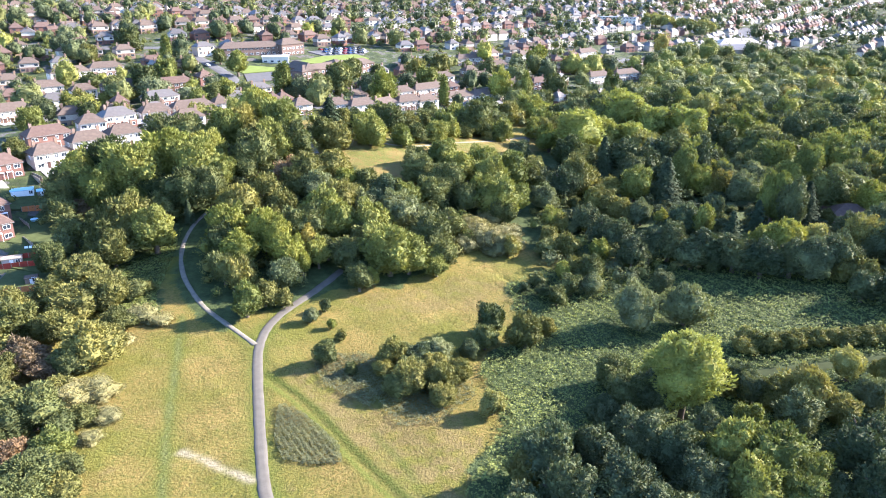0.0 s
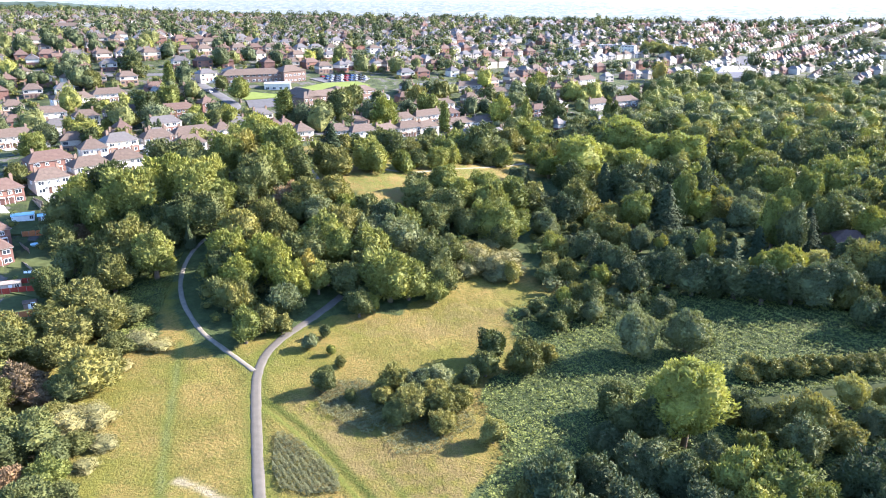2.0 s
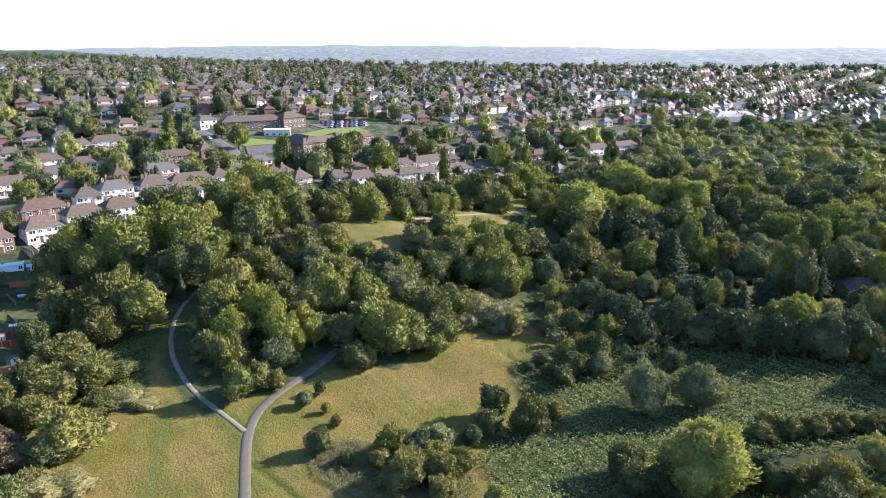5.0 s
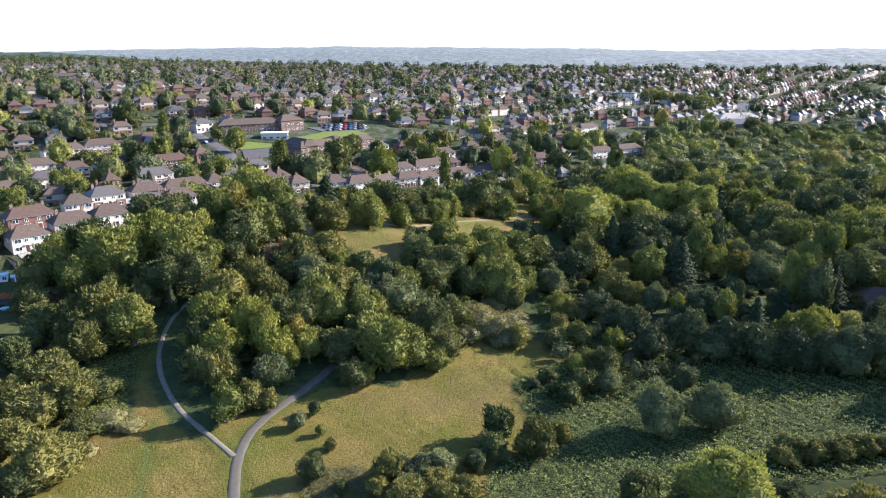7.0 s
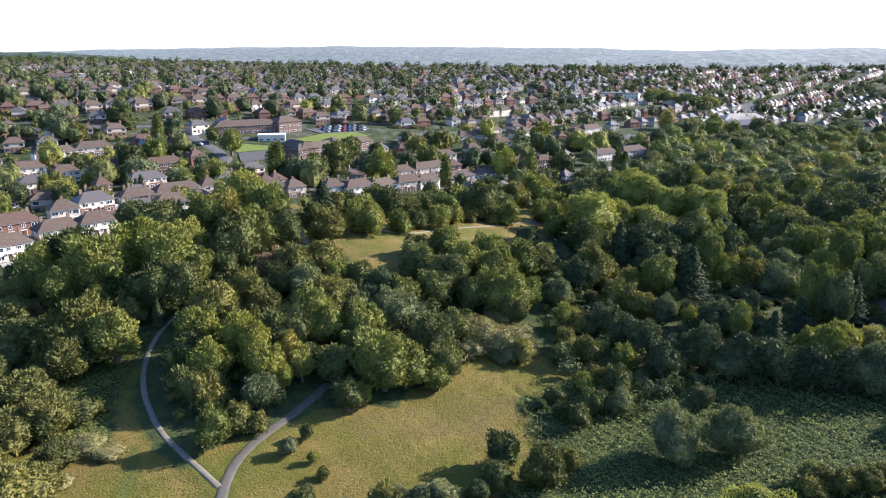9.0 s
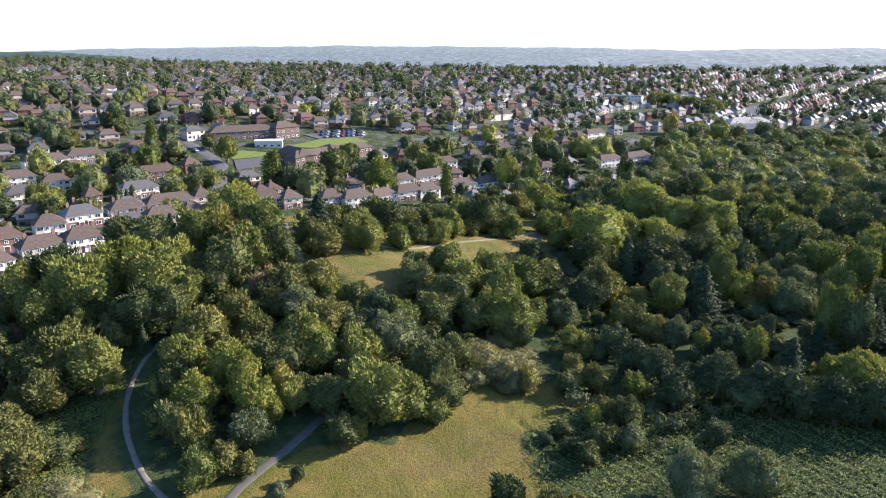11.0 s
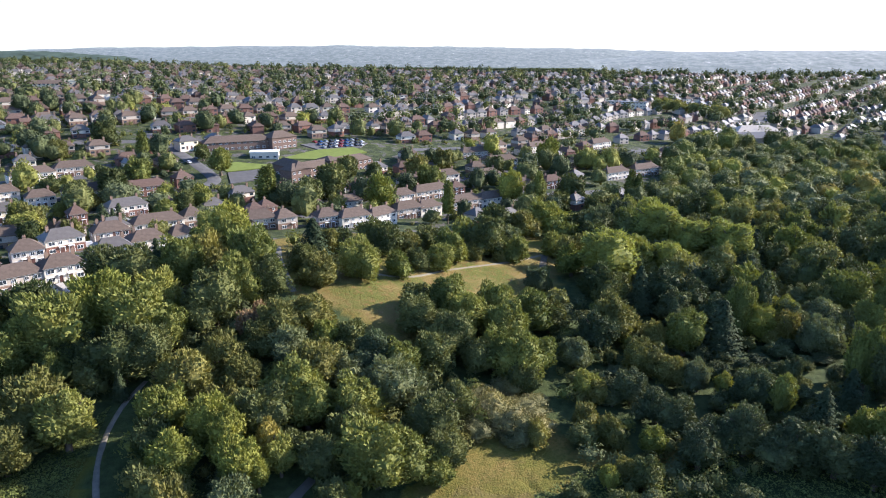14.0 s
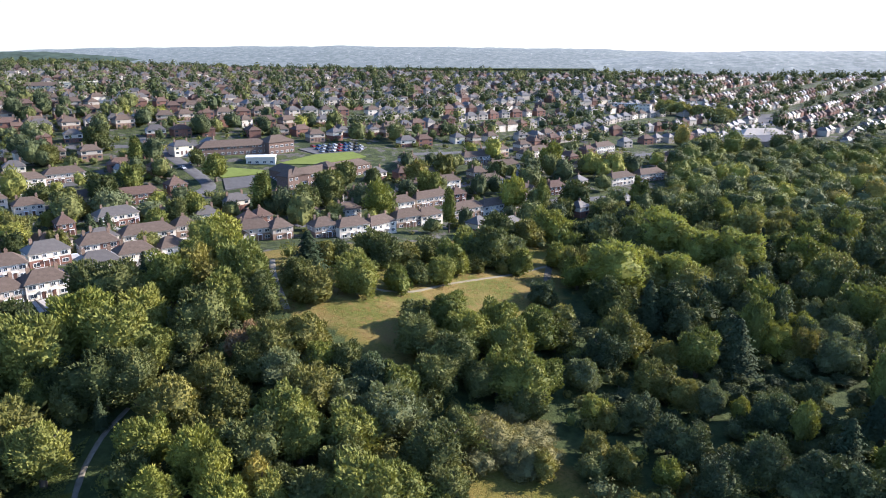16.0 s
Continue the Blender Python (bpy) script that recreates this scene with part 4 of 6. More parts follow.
def joined_crowns(name, places, code, seed, cards, label, low=3.6, high=6.5, slim=1.0):
    """Far crowns that nobody could count, joined."""
    r = np.random.default_rng(seed)
    kinds = []
    shape = SHAPE[code]
    for k in range(5):
        d = ball_points(cards, seed + 3 + k)
        d[:, 2] = np.where(d[:, 2] < -0.45, -d[:, 2], d[:, 2])
        leaves = leaf_cards(dome(shape, d, seed + k, r.uniform(0.9, 1.06, cards)), d + r.normal(size=d.shape) * 0.26, 1.55 / math.sqrt(cards), r)
        shoots = d[: cards // 2 if cards > 100 else cards // 6]
        twigs = sprays(dome(shape, shoots, seed + k, 0.96), shoots * 0.7 + np.array((0, 0, 0.5)) + r.normal(size=shoots.shape) * 0.3, 1.3 / math.sqrt(cards), r)
        kinds.append(fitted(np.r_[leaves, twigs, dome_core(shape, seed + k, 0.85 if cards > 300 else 0.58, cards > 300)], TALL[shape]))
    out = []
    for x, y in places:
        q = kinds[r.integers(5)]
        s, a = r.uniform(low, high), r.uniform(0, 6.28)
        turn = np.array([[np.cos(a), -np.sin(a), 0], [np.sin(a), np.cos(a), 0], [0, 0, 1]])
        out.append((q * (s, s, s * slim * r.uniform(0.72, 1.12))) @ turn.T + (x, y, float(height(x, y)) - 0.4))
    return tagged(new(name, quads_mesh(name, np.concatenate(out), LEAVES[code])), label, "woodland", kind="stuff")


order = random.Random(4)
order.shuffle(far_wood)
plant(wood_rows(near_wood, 12, "SSGGGGGDDDDDOOWHHHCY"), "trees of the valley wood")
for i, (code, label) in enumerate((("S", "fresh green tree crowns of the valley wood"), ("G", "green tree crowns of the valley wood"), ("D", "dark green tree crowns of the valley wood"),
                                   ("O", "olive tree crowns of the valley wood"), ("W", "grey-green willow crowns of the valley wood, partly standing in for haze"), ("M", "turning yellow crowns of the valley wood"))):
    # the grey-green share is enlarged so its paler leaves also imitate haze
    cut = (0, 0.06, 0.3, 0.48, 0.54, 0.985, 1.0)[i:i + 2]
    joined_crowns("woodland", far_wood[int(cut[0] * len(far_wood)):int(cut[1] * len(far_wood))], code, 60 + i, 460, "far " + label, 5.6, 9.8, 0.92)

# low shrubs that close the thickets down to the ground
THICKET_FLOOR = [(-128, 186), (-100, 160), (-88, 176), (-82, 196), (-74, 184), (-70, 158), (-58, 142), (-40, 158), (-24, 168), (-8, 176), (0, 192), (-8, 214), (-24, 206), (-40, 222),
                 (-62, 232), (-66, 262), (-96, 246), (-118, 214)]
BELT_FLOOR = [(-70, 256), (-56, 250), (-42, 264), (-26, 272), (-14, 292), (6, 312), (20, 338), (36, 360), (20, 372), (-10, 330), (-40, 302), (-66, 286)]
SPRING_FLOOR = [(20, 182), (30, 162), (44, 172), (60, 182), (60, 200), (40, 230), (34, 262), (22, 262), (17, 206)]
low_growth = list(scatter(THICKET_FLOOR, 4.6, [], 0.6, 31)) + list(scatter(BELT_FLOOR, 5.2, [], 0.6, 32)) + list(scatter(SPRING_FLOOR, 5.4, [], 0.6, 33))
order.shuffle(low_growth)
open_ground = [p for p in low_growth if min(math.hypot(p[0] - a, p[1] - b) for a, b in LEFT_PATH + MAIN_PATH + FAR_PATH) > 5.2]
for i, (code, label) in enumerate((("O", "low olive hawthorn undergrowth in the thicket"), ("D", "low dark green undergrowth in the thicket"), ("G", "low green undergrowth in the thicket"), ("H", "low shady undergrowth in the thicket"))):
    joined_crowns("undergrowth", open_ground[i::4], code, 140 + i, 220, label, 1.5, 3.2)

# ---- meadow grass and weeds ----
MEADOW = [(-84, 70), (-84, 128), (-84, 150), (-60, 140), (-44, 132), (-34, 152), (-12, 172), (-4, 186), (14, 170), (15, 150), (6, 128), (10, 108), (4, 70)]


GRASS_DRY = foliage("dry_grass", (0.13, 0.115, 0.034), (0.18, 0.15, 0.05), (0.16, 0.125, 0.045), 0.45, 0.0)
GRASS_GREEN = foliage("green_grass", (0.08, 0.088, 0.02), (0.125, 0.124, 0.03), (0.15, 0.14, 0.04), 0.45, 0.0)
NETTLE = foliage("nettle_leaves", (0.07, 0.086, 0.022), (0.155, 0.178, 0.05), (0.135, 0.14, 0.042), 0.3, 0.0)
REED = foliage("grey_reeds", (0.085, 0.092, 0.042), (0.155, 0.155, 0.075), (0.15, 0.128, 0.06), 0.3, 0.0)


def off_tracks(x, y):
    """True away from the footpaths and the trodden lines in the grass."""
    return off_paths(x, y) & (off_line(x, y, GRASS_TRACK) > 1.1) & (off_line(x, y, DITCH) > 1.6) & (off_line(x, y, WORN) > 0.8)


def off_paths(x, y):
    """True away from the footpaths."""
    ok = np.ones(np.shape(x), bool)
    for line, w in ((MAIN_PATH, 2.0), (LEFT_PATH, 1.4), (EDGE_PATH, 1.3)):
        p = np.array(line)
        for (x0, y0), (x1, y1) in zip(p[:-1], p[1:]):
            t = np.clip(((x - x0) * (x1 - x0) + (y - y0) * (y1 - y0)) / ((x1 - x0) ** 2 + (y1 - y0) ** 2), 0, 1)
            ok &= np.hypot(x - x0 - t * (x1 - x0), y - y0 - t * (y1 - y0)) > w
    return ok




def ground_leaves(name, ring, count, size, material, label, seed, tall=0.5, keep=None, hump=1.1):
    """Low leafy weeds in humps."""
    r = np.random.default_rng(seed)
    q = np.array(ring, float)
    x, y = r.uniform(q[:, 0].min(), q[:, 0].max(), count * 3), r.uniform(q[:, 1].min(), q[:, 1].max(), count * 3)
    ok = inside(x, y, ring)
    if keep is not None:
        ok &= keep(x, y)
    x, y = x[ok][:count], y[ok][:count]
    z = height(x, y) + tall * (0.7 + 0.7 * waver(x, y, hump, 2.0)) * r.uniform(0.5, 1.1, len(x))
    normals = np.stack([r.normal(0, 0.45, len(x)), r.normal(0, 0.45, len(x)), np.ones(len(x))], -1)
    corners = leaf_cards(np.stack([x, y, z], -1), normals, size, r)
    return tagged(new(name, quads_mesh(name, corners, material)), label, "weeds", kind="stuff")


RIDE = [(58, 130), (66, 132), (76, 134), (88, 136.5), (102, 138), (125, 141)]
ground_leaves("meadow_grass", MEADOW, 38000, 0.12, GRASS_DRY, "dry straw-coloured grass tufts on the meadow", 1, 0.16, lambda x, y: off_tracks(x, y) & (waver(x, y, 9, 1) + 0.8 * waver(x, y, 2.1, 4) > 0.0), 0.8)
ground_leaves("meadow_grass", MEADOW, 30000, 0.12, GRASS_GREEN, "green grass tufts on the meadow", 2, 0.16, lambda x, y: off_tracks(x, y) & (waver(x, y, 7, 3) + 0.8 * waver(x, y, 1.7, 2) > -0.1), 0.8)
ground_leaves("meadow_grass", GOLD, 14000, 0.2, GRASS_DRY, "golden dry grass on the upper clearing", 3, 0.25, off_paths, 1.0)
ground_leaves("nettle_bed", NETTLES, 125000, 0.3, NETTLE, "bed of green nettles and bindweed leaves", 4, 1.3, lambda x, y: off_line(x, y, RIDE) > 1.5, 1.3)
ground_leaves("weeds", CLEARING, 11000, 0.26, NETTLE, "rough green weeds beside the gravel path", 5, 0.5, off_paths)
HEAP = [(-34.4, 107.6), (-34.9, 111.2), (-30.5, 108.9), (-25.2, 104.3), (-21.2, 99.8), (-19.8, 95.3), (-24.8, 94.1), (-29.8, 95.1), (-32.7, 100.2)]
ground_leaves("reed_patch", HEAP, 17000, 0.13, REED, "grey-green patch of tall weeds beside the path", 6, 0.8, hump=0.5)
ground_leaves("reed_patch", [(-33, 128), (-22, 132), (-14, 122), (-18, 112), (-28, 118)], 9000, 0.17, REED, "grey-green reeds in the damp meadow hollow", 9, 0.8)
ground_leaves("weeds", [(-5, 108), (2, 118), (0, 128), (-12, 130), (-18, 116), (-12, 106)], 8000, 0.17, REED, "tangled grey weeds round the thicket", 10, 0.9)

# hedge on the valley floor, and the grass ride below it
hedge = []
for i, t in enumerate(np.linspace(0, 1, 17)):
    hedge.append((60 + 44 * t, 139.6 + 5.8 * t + (i % 2) * 0.6, random.uniform(3.8, 4.6), random.uniform(2.9, 3.6), "O"))
plant(hedge, "hedge on the valley floor")
# grass colour kept very dark to paint the hedge's shade onto the ride
RIDE_SHADE = plain("shaded_grass", (0.03, 0.038, 0.014), 0.95, 0.5, 0.3)
ribbon("grass_ride", RIDE, 2.6, RIDE_SHADE, "level grass ride below the hedge, dark with painted shade", "path", lift=0.1)

# ---- houses ----
BRICK_RED = plain("red_brick", (0.175, 0.098, 0.076), 0.9, 1.2, 0.2)
BRICK_BROWN = plain("brown_brick", (0.22, 0.155, 0.115), 0.9, 1.2, 0.2)
RENDER_WHITE = plain("white_render", (0.6, 0.54, 0.45), 0.85, 0.5, 0.08)
RENDER_GREY = plain("grey_pebbledash", (0.4, 0.355, 0.3), 0.95, 1.5, 0.15)
RENDER_CREAM = plain("cream_render", (0.66, 0.58, 0.42), 0.85, 0.5, 0.1)
ROOF_BROWN = plain("brown_roof_tiles", (0.104, 0.08, 0.064), 0.85, 1.0, 0.22, bumpy=0.3)
ROOF_RED = plain("faded_red_roof_tiles", (0.105, 0.072, 0.058), 0.85, 1.0, 0.2, bumpy=0.3)
ROOF_GREY = plain("grey_roof_tiles", (0.086, 0.077, 0.068), 0.5, 1.0, 0.2, bumpy=0.3)
FRAME = plain("white_window_frame", (0.8, 0.8, 0.78), 0.4, 2, 0.03)
GUTTER = plain("weathered_gutter", (0.3, 0.28, 0.25), 0.6, 2, 0.1)
DOOR = plain("dark_door_paint", (0.10, 0.05, 0.04), 0.4, 2, 0.1)
GLASS, _nt, _b = nodes_of("window_glass")
_b.inputs["Base Color"].default_value = (0.035, 0.045, 0.055, 1)
_b.inputs["Roughness"].default_value = 0.08
LOOKS = {"a": (BRICK_RED, RENDER_WHITE, ROOF_GREY, "semi-detached house with white render over red brick"),
         "b": (RENDER_WHITE, RENDER_WHITE, ROOF_BROWN, "semi-detached white rendered house with one brick half"),
         "c": (RENDER_WHITE, RENDER_CREAM, ROOF_GREY, "pale rendered semi-detached house with a grey hipped roof"),
         "w": (RENDER_WHITE, RENDER_WHITE, ROOF_BROWN, "white rendered semi-detached house with a brown hipped roof"),
         "d": (BRICK_BROWN, RENDER_GREY, ROOF_BROWN, "brown brick house with a weathered brown hipped roof"),
         "r": (BRICK_RED, BRICK_RED, ROOF_RED, "red brick house with a faded red tiled roof")}


def window_meshes(w, h):
    t, d = 0.08, 0.12
    frame_mesh = bpy.data.meshes.new("window_frame")
    bm = bmesh.new()
    xs, zs = (-w / 2, -w / 2 + t, -t / 2, t / 2, w / 2 - t, w / 2), (0, t, h - t, h)
    grid = [[bm.verts.new((x, 0.02, z)) for z in zs] for x in xs]
    cells = [bm.faces.new((grid[i][j], grid[i + 1][j], grid[i + 1][j + 1], grid[i][j + 1])) for i in range(5) for j in range(3) if not (j == 1 and i in (1, 3))]
    out = bmesh.ops.extrude_face_region(bm, geom=cells)["geom"]
    bmesh.ops.translate(bm, verts=[g for g in out if isinstance(g, bmesh.types.BMVert)], vec=(0, -d - 0.02, 0))
    bmesh.ops.recalc_face_normals(bm, faces=bm.faces)
    bm.to_mesh(frame_mesh)
    bm.free()
    pane = bpy.data.meshes.new("pane")
    bm = boxes((-w / 2 + t, w / 2 - t, -0.06, -0.03, t, h - t))
    bm.to_mesh(pane)
    bm.free()
    frame_mesh.materials.append(FRAME)
    pane.materials.append(GLASS)
    return frame_mesh, pane


WIDE, SMALL = window_meshes(1.9, 1.25), window_meshes(1.1, 1.15)


def roof_mesh(w, d, eave, ridge, over=0.4, hip=0.42, gable=False):
    """A tiled roof with thickness: hipped, or gabled."""
    x, y0, y1 = w / 2 + over, -over, d + over
    q = 0.0 if gable else min(hip * (y1 - y0) / 2 * 2, x * 0.85)
    rx, ym = x - q, d / 2
    t = 0.18
    top = [(-x, y0, eave), (x, y0, eave), (x, y1, eave), (-x, y1, eave), (-rx, ym, ridge), (rx, ym, ridge)]
    v = top + [(a, b, c - t) for a, b, c in top]
    f = [(0, 1, 5, 4), (1, 2, 5), (2, 3, 4, 5), (3, 0, 4), (6, 10, 11, 7), (7, 11, 8), (8, 11, 10, 9), (9, 10, 6), (0, 6, 7, 1), (1, 7, 8, 2), (2, 8, 9, 3), (3, 9, 6, 0)]
    return mesh_of("roof", v, f)


def chimney_mesh(h):
    bm = boxes((-0.45, 0.45, -0.35, 0.35, 0, h), (-0.52, 0.52, -0.42, 0.42, h - 0.35, h - 0.15))
    for x in (-0.22, 0.22):
        bmesh.ops.create_cone(bm, cap_ends=True, segments=8, radius1=0.13, radius2=0.1, depth=0.45, matrix=Matrix.Translation((x, 0, h + 0.2)))
    me = bpy.data.meshes.new("chimney")
    bm.to_mesh(me)
    bm.free()
    return me


CHIMNEY = chimney_mesh(2.3)
CHIMNEY.materials.append(BRICK_BROWN)
DOOR_MESH = bpy.data.meshes.new("front_door")
_bm = boxes((-0.48, 0.48, -0.06, 0.02, 0, 2.05))
_bm.to_mesh(DOOR_MESH)
_bm.free()
DOOR_MESH.materials.append(DOOR)
PORCH_MESH = bpy.data.meshes.new("door_canopy")
_bm = boxes((-0.9, 0.9, -0.8, 0, 2.25, 2.4), (-0.85, -0.75, -0.75, -0.65, 0, 2.25), (0.75, 0.85, -0.75, -0.65, 0, 2.25))
_bm.to_mesh(PORCH_MESH)
_bm.free()
PORCH_MESH.materials.append(FRAME)


def place_part(name, mesh, parent, m, label=""):
    ob = part(name, mesh, None, parent, label)
    ob.matrix_local = m
    return ob


def add_window(root, kind, m):
    w = place_part("window", kind[0], root, m)
    part("pane", kind[1], None, w)


def house(x, y, turn, wide, look_code, detail=True, deep=7.6, eave=5.0, ridge=7.9, group="houses of the estate", wing=False):
    low, high, tiles, label = LOOKS[look_code]
    root = new("house")
    tagged(root, label, "house", group)
    root.matrix_world = pose(x, y, float(height(x, y)) - 0.25, 0, 0, turn)
    w = wide / 2
    part("lower_wall", boxes((-w, w, 0, deep, -1.5, 2.75)), low, root)
    if look_code == "b":
        part("upper_wall", boxes((-w, 0, 0, deep, 2.75, eave)), high, root)
        part("brick_wall", boxes((0, w, -0.04, deep, 2.75, eave)), BRICK_RED, root, "red brick half of the wall")
    else:
        part("upper_wall", boxes((-w - 0.02, w + 0.02, -0.02, deep + 0.02, 2.75, eave)), high, root)
    part("roof", roof_mesh(wide, deep, eave, ridge), tiles, root)
    for sx in ((-0.32, 0.32) if wide > 9 else (0.0,)):
        place_part("chimney", CHIMNEY, root, pose(sx * wide, deep / 2 + 0.3, ridge - 1.5))
    halves = max(1, round(wide / 6))
    step = wide / halves
    for i in range(halves):
        cx = -w + step * (i + 0.5)
        flip = -1 if i % 2 else 1
        if detail:
            add_window(root, WIDE, pose(cx - flip * step * 0.2, -0.03, 3.2))
            add_window(root, SMALL, pose(cx + flip * step * 0.24, -0.03, 3.25))
            add_window(root, WIDE, pose(cx - flip * step * 0.2, -0.03, 0.75))
            place_part("front_door", DOOR_MESH, root, pose(cx + flip * step * 0.26, -0.03, 0.2))
            place_part("door_canopy", PORCH_MESH, root, pose(cx + flip * step * 0.26, -0.03, 0.2))
        else:
            away = math.cos(radians(turn)) < 0
            face, yaw = (deep, 180) if away else (0.0, 0)
            place_part("window", WIDE[1], root, pose(cx - flip * step * 0.2, face, 3.2, 0, 0, yaw))
            place_part("window", WIDE[1], root, pose(cx - flip * step * 0.2, face, 0.75, 0, 0, yaw))
            place_part("back_door" if away else "front_door", DOOR_MESH, root, pose(cx + flip * step * 0.26, face + (0.03 if away else -0.03), 0.2, 0, 0, yaw))
    if wing:
        x0, x1, y0, top = w - 3.7, w - 0.1, -0.9, eave + 2.1
        mid = (x0 + x1) / 2
        v = [(x0, y0, -1.5), (x1, y0, -1.5), (x1, y0, eave), (mid, y0, top - 0.1), (x0, y0, eave)]
        v += [(a, deep * 0.45, c) for a, b, c in v]
        part("gable_wing", mesh_of("gable_wing", v, [(0, 1, 2, 3, 4), (1, 6, 7, 2), (0, 4, 9, 5), (2, 7, 8, 3), (3, 8, 9, 4)]), high, root, "projecting gabled bay")
        v = [(x0 - 0.3, y0 - 0.3, eave - 0.2), (mid, y0 - 0.3, top + 0.1), (x1 + 0.3, y0 - 0.3, eave - 0.2), (x0 - 0.3, deep * 0.45, eave - 0.2), (mid, deep * 0.45, top + 0.1), (x1 + 0.3, deep * 0.45, eave - 0.2)]
        v += [(a, b, c - 0.16) for a, b, c in v]
        part("gable_roof", mesh_of("gable_roof", v, [(0, 1, 4, 3), (1, 2, 5, 4), (6, 9, 10, 7), (7, 10, 11, 8), (0, 6, 7, 1), (1, 7, 8, 2), (0, 3, 9, 6), (2, 8, 11, 5)]), tiles, root)
        place_part("window", WIDE[1], root, pose(mid, y0, 3.2))
        place_part("window", WIDE[1], root, pose(mid, y0, 0.75))
    if detail:
        for sx in (-1, 1):
            add_window(root, SMALL, pose(sx * (w + 0.04), deep * 0.5, 3.2, 0, 0, 90 * sx))
        part("gutter", boxes((-w - 0.42, w + 0.42, -0.5, -0.42, eave - 0.2, eave - 0.11)), GUTTER, root)
    return root


WEST_HOUSES = [(-132.5, 229.5, 50, 12.5, "d"), (-137.1, 259.4, 50, 11.9, "a"), (-129.3, 273.8, 42, 11.7, "b"), (-117.7, 253.6, 42, 11.1, "c"), (-124.4, 237.9, 47, 11.1, "w"), (-140.3, 245.3, 42, 9.0, "w"), (-139.5, 216.8, 52, 10.8, "w"), (-147.5, 230.5, 50, 14.6, "r"), (-112.3, 265.5, 42, 11.2, "w"), (-104.6, 275.1, 48, 8.8, "w"), (-123.0, 295.2, 42, 18.2, "w"), (-116.0, 310.1, 42, 7.9, "d"), (-160.4, 305.4, 44, 6.2, "r"), (-149.6, 323.4, 49, 15.9, "a"), (-179.2, 345.1, 42, 19.9, "d"), (-191.8, 330.7, 42, 11.3, "w"), (-159.1, 356.7, 42, 21.9, "r"), (-148.7, 376.7, 48, 8.5, "r"), (-217.6, 365.0, 48, 20.1, "w"), (-205.5, 379.6, 42, 17.5, "d"), (-191.0, 276.0, 50, 16.0, "d"), (-212.0, 334.2, 42, 13.8, "w"), (-191.3, 306.0, 42, 11.0, "c"), (-147.9, 204.6, 50, 10.8, "r"), (-129.0, 169.1, 50, 10.4, "r"), (-135.1, 179.8, 50, 7.9, "r")]
CENTRE_HOUSES = [(-96, 324.8, 38, 7, "r"), (-93.2, 332.5, 48, 7.3, "r"), (-88.7, 307.5, 33, 12.6, "d"), (-79.4, 311.5, 42, 8.3, "d"), (-77.4, 347.8, 36, 7.2, "d"), (-64.6, 319.1, 37, 9.5, "d"), (-62.9, 357.6, 43, 11.1, "w"), (-54.3, 323.2, 40, 13.4, "w"), (-44.3, 333.2, 52, 13.9, "w"), (-41.5, 381.3, 42, 11.4, "w"), (-29.2, 396.6, 45, 22, "d"), (-35.8, 352.6, 41, 13.9, "d"), (-27, 360.3, 47, 12.7, "w"), (-11.4, 380.2, 45, 19.3, "d"), (2.9, 393.2, 40, 19.4, "w"), (-16.8, 407.4, 35, 7.5, "r"), (-7.3, 457, 35, 9.7, "d"), (-0.1, 443.1, 42, 14.7, "w"), (7.3, 480.1, 36, 22, "w"), (-9.3, 496.8, 37, 22, "d")]
CENTRE_HOUSES += [(29.6, 491.9, 41, 17.1, "w"), (32.7, 536.4, 46, 19, "w"), (22.5, 519.9, 39, 7, "w"), (35.5, 440, 34, 11.6, "r"), (16.6, 410.8, 45, 17.2, "d"), (77.3, 476.6, 40, 19.8, "w"), (98.6, 496, 37, 22, "d"), (82.1, 577, 46, 22, "w"), (85.1, 539.8, 43, 22, "w"), (-23, 432, 39, 13.2, "w")]
TAKEN = [(r[0], r[1]) for r in WEST_HOUSES + CENTRE_HOUSES]
for row in WEST_HOUSES + CENTRE_HOUSES:
    house(row[0], row[1], row[2], row[3], row[4])

# ---- the school ----
SCHOOL_BRICK = plain("school_brick", (0.15, 0.105, 0.085), 0.9, 0.8, 0.2)


def long_block(name, x, y, turn, wide, deep, eave, ridge, label, storeys=2, gable=False, walls=SCHOOL_BRICK, tiles=ROOF_BROWN, flat=False, group="school"):
    root = new(name)
    tagged(root, label, "building", group)
    root.matrix_world = pose(x, y, float(height(x, y)) - 0.4, 0, 0, turn)
    part("wall", boxes((-wide / 2, wide / 2, 0, deep, -3, eave)), walls, root)
    if flat:
        part("roof", boxes((-wide / 2 - 0.3, wide / 2 + 0.3, -0.3, deep + 0.3, eave, eave + 0.35)), tiles, root)
    else:
        part("roof", roof_mesh(wide, deep, eave, ridge, 0.5, 0.5, gable), tiles, root)
    n = max(3, int(wide / 3.4))
    for s in range(storeys):
        for i in range(n):
            add_window(root, WIDE, pose(-wide / 2 + (i + 0.5) * wide / n, -0.03, 1.0 + s * 3.3))
    for i in range(max(2, int(deep / 4))):
        add_window(root, WIDE, pose(wide / 2 + 0.03, (i + 0.5) * deep / max(2, int(deep / 4)), 1.0 + (storeys - 1) * 3.3, 0, 0, 90))
    return root


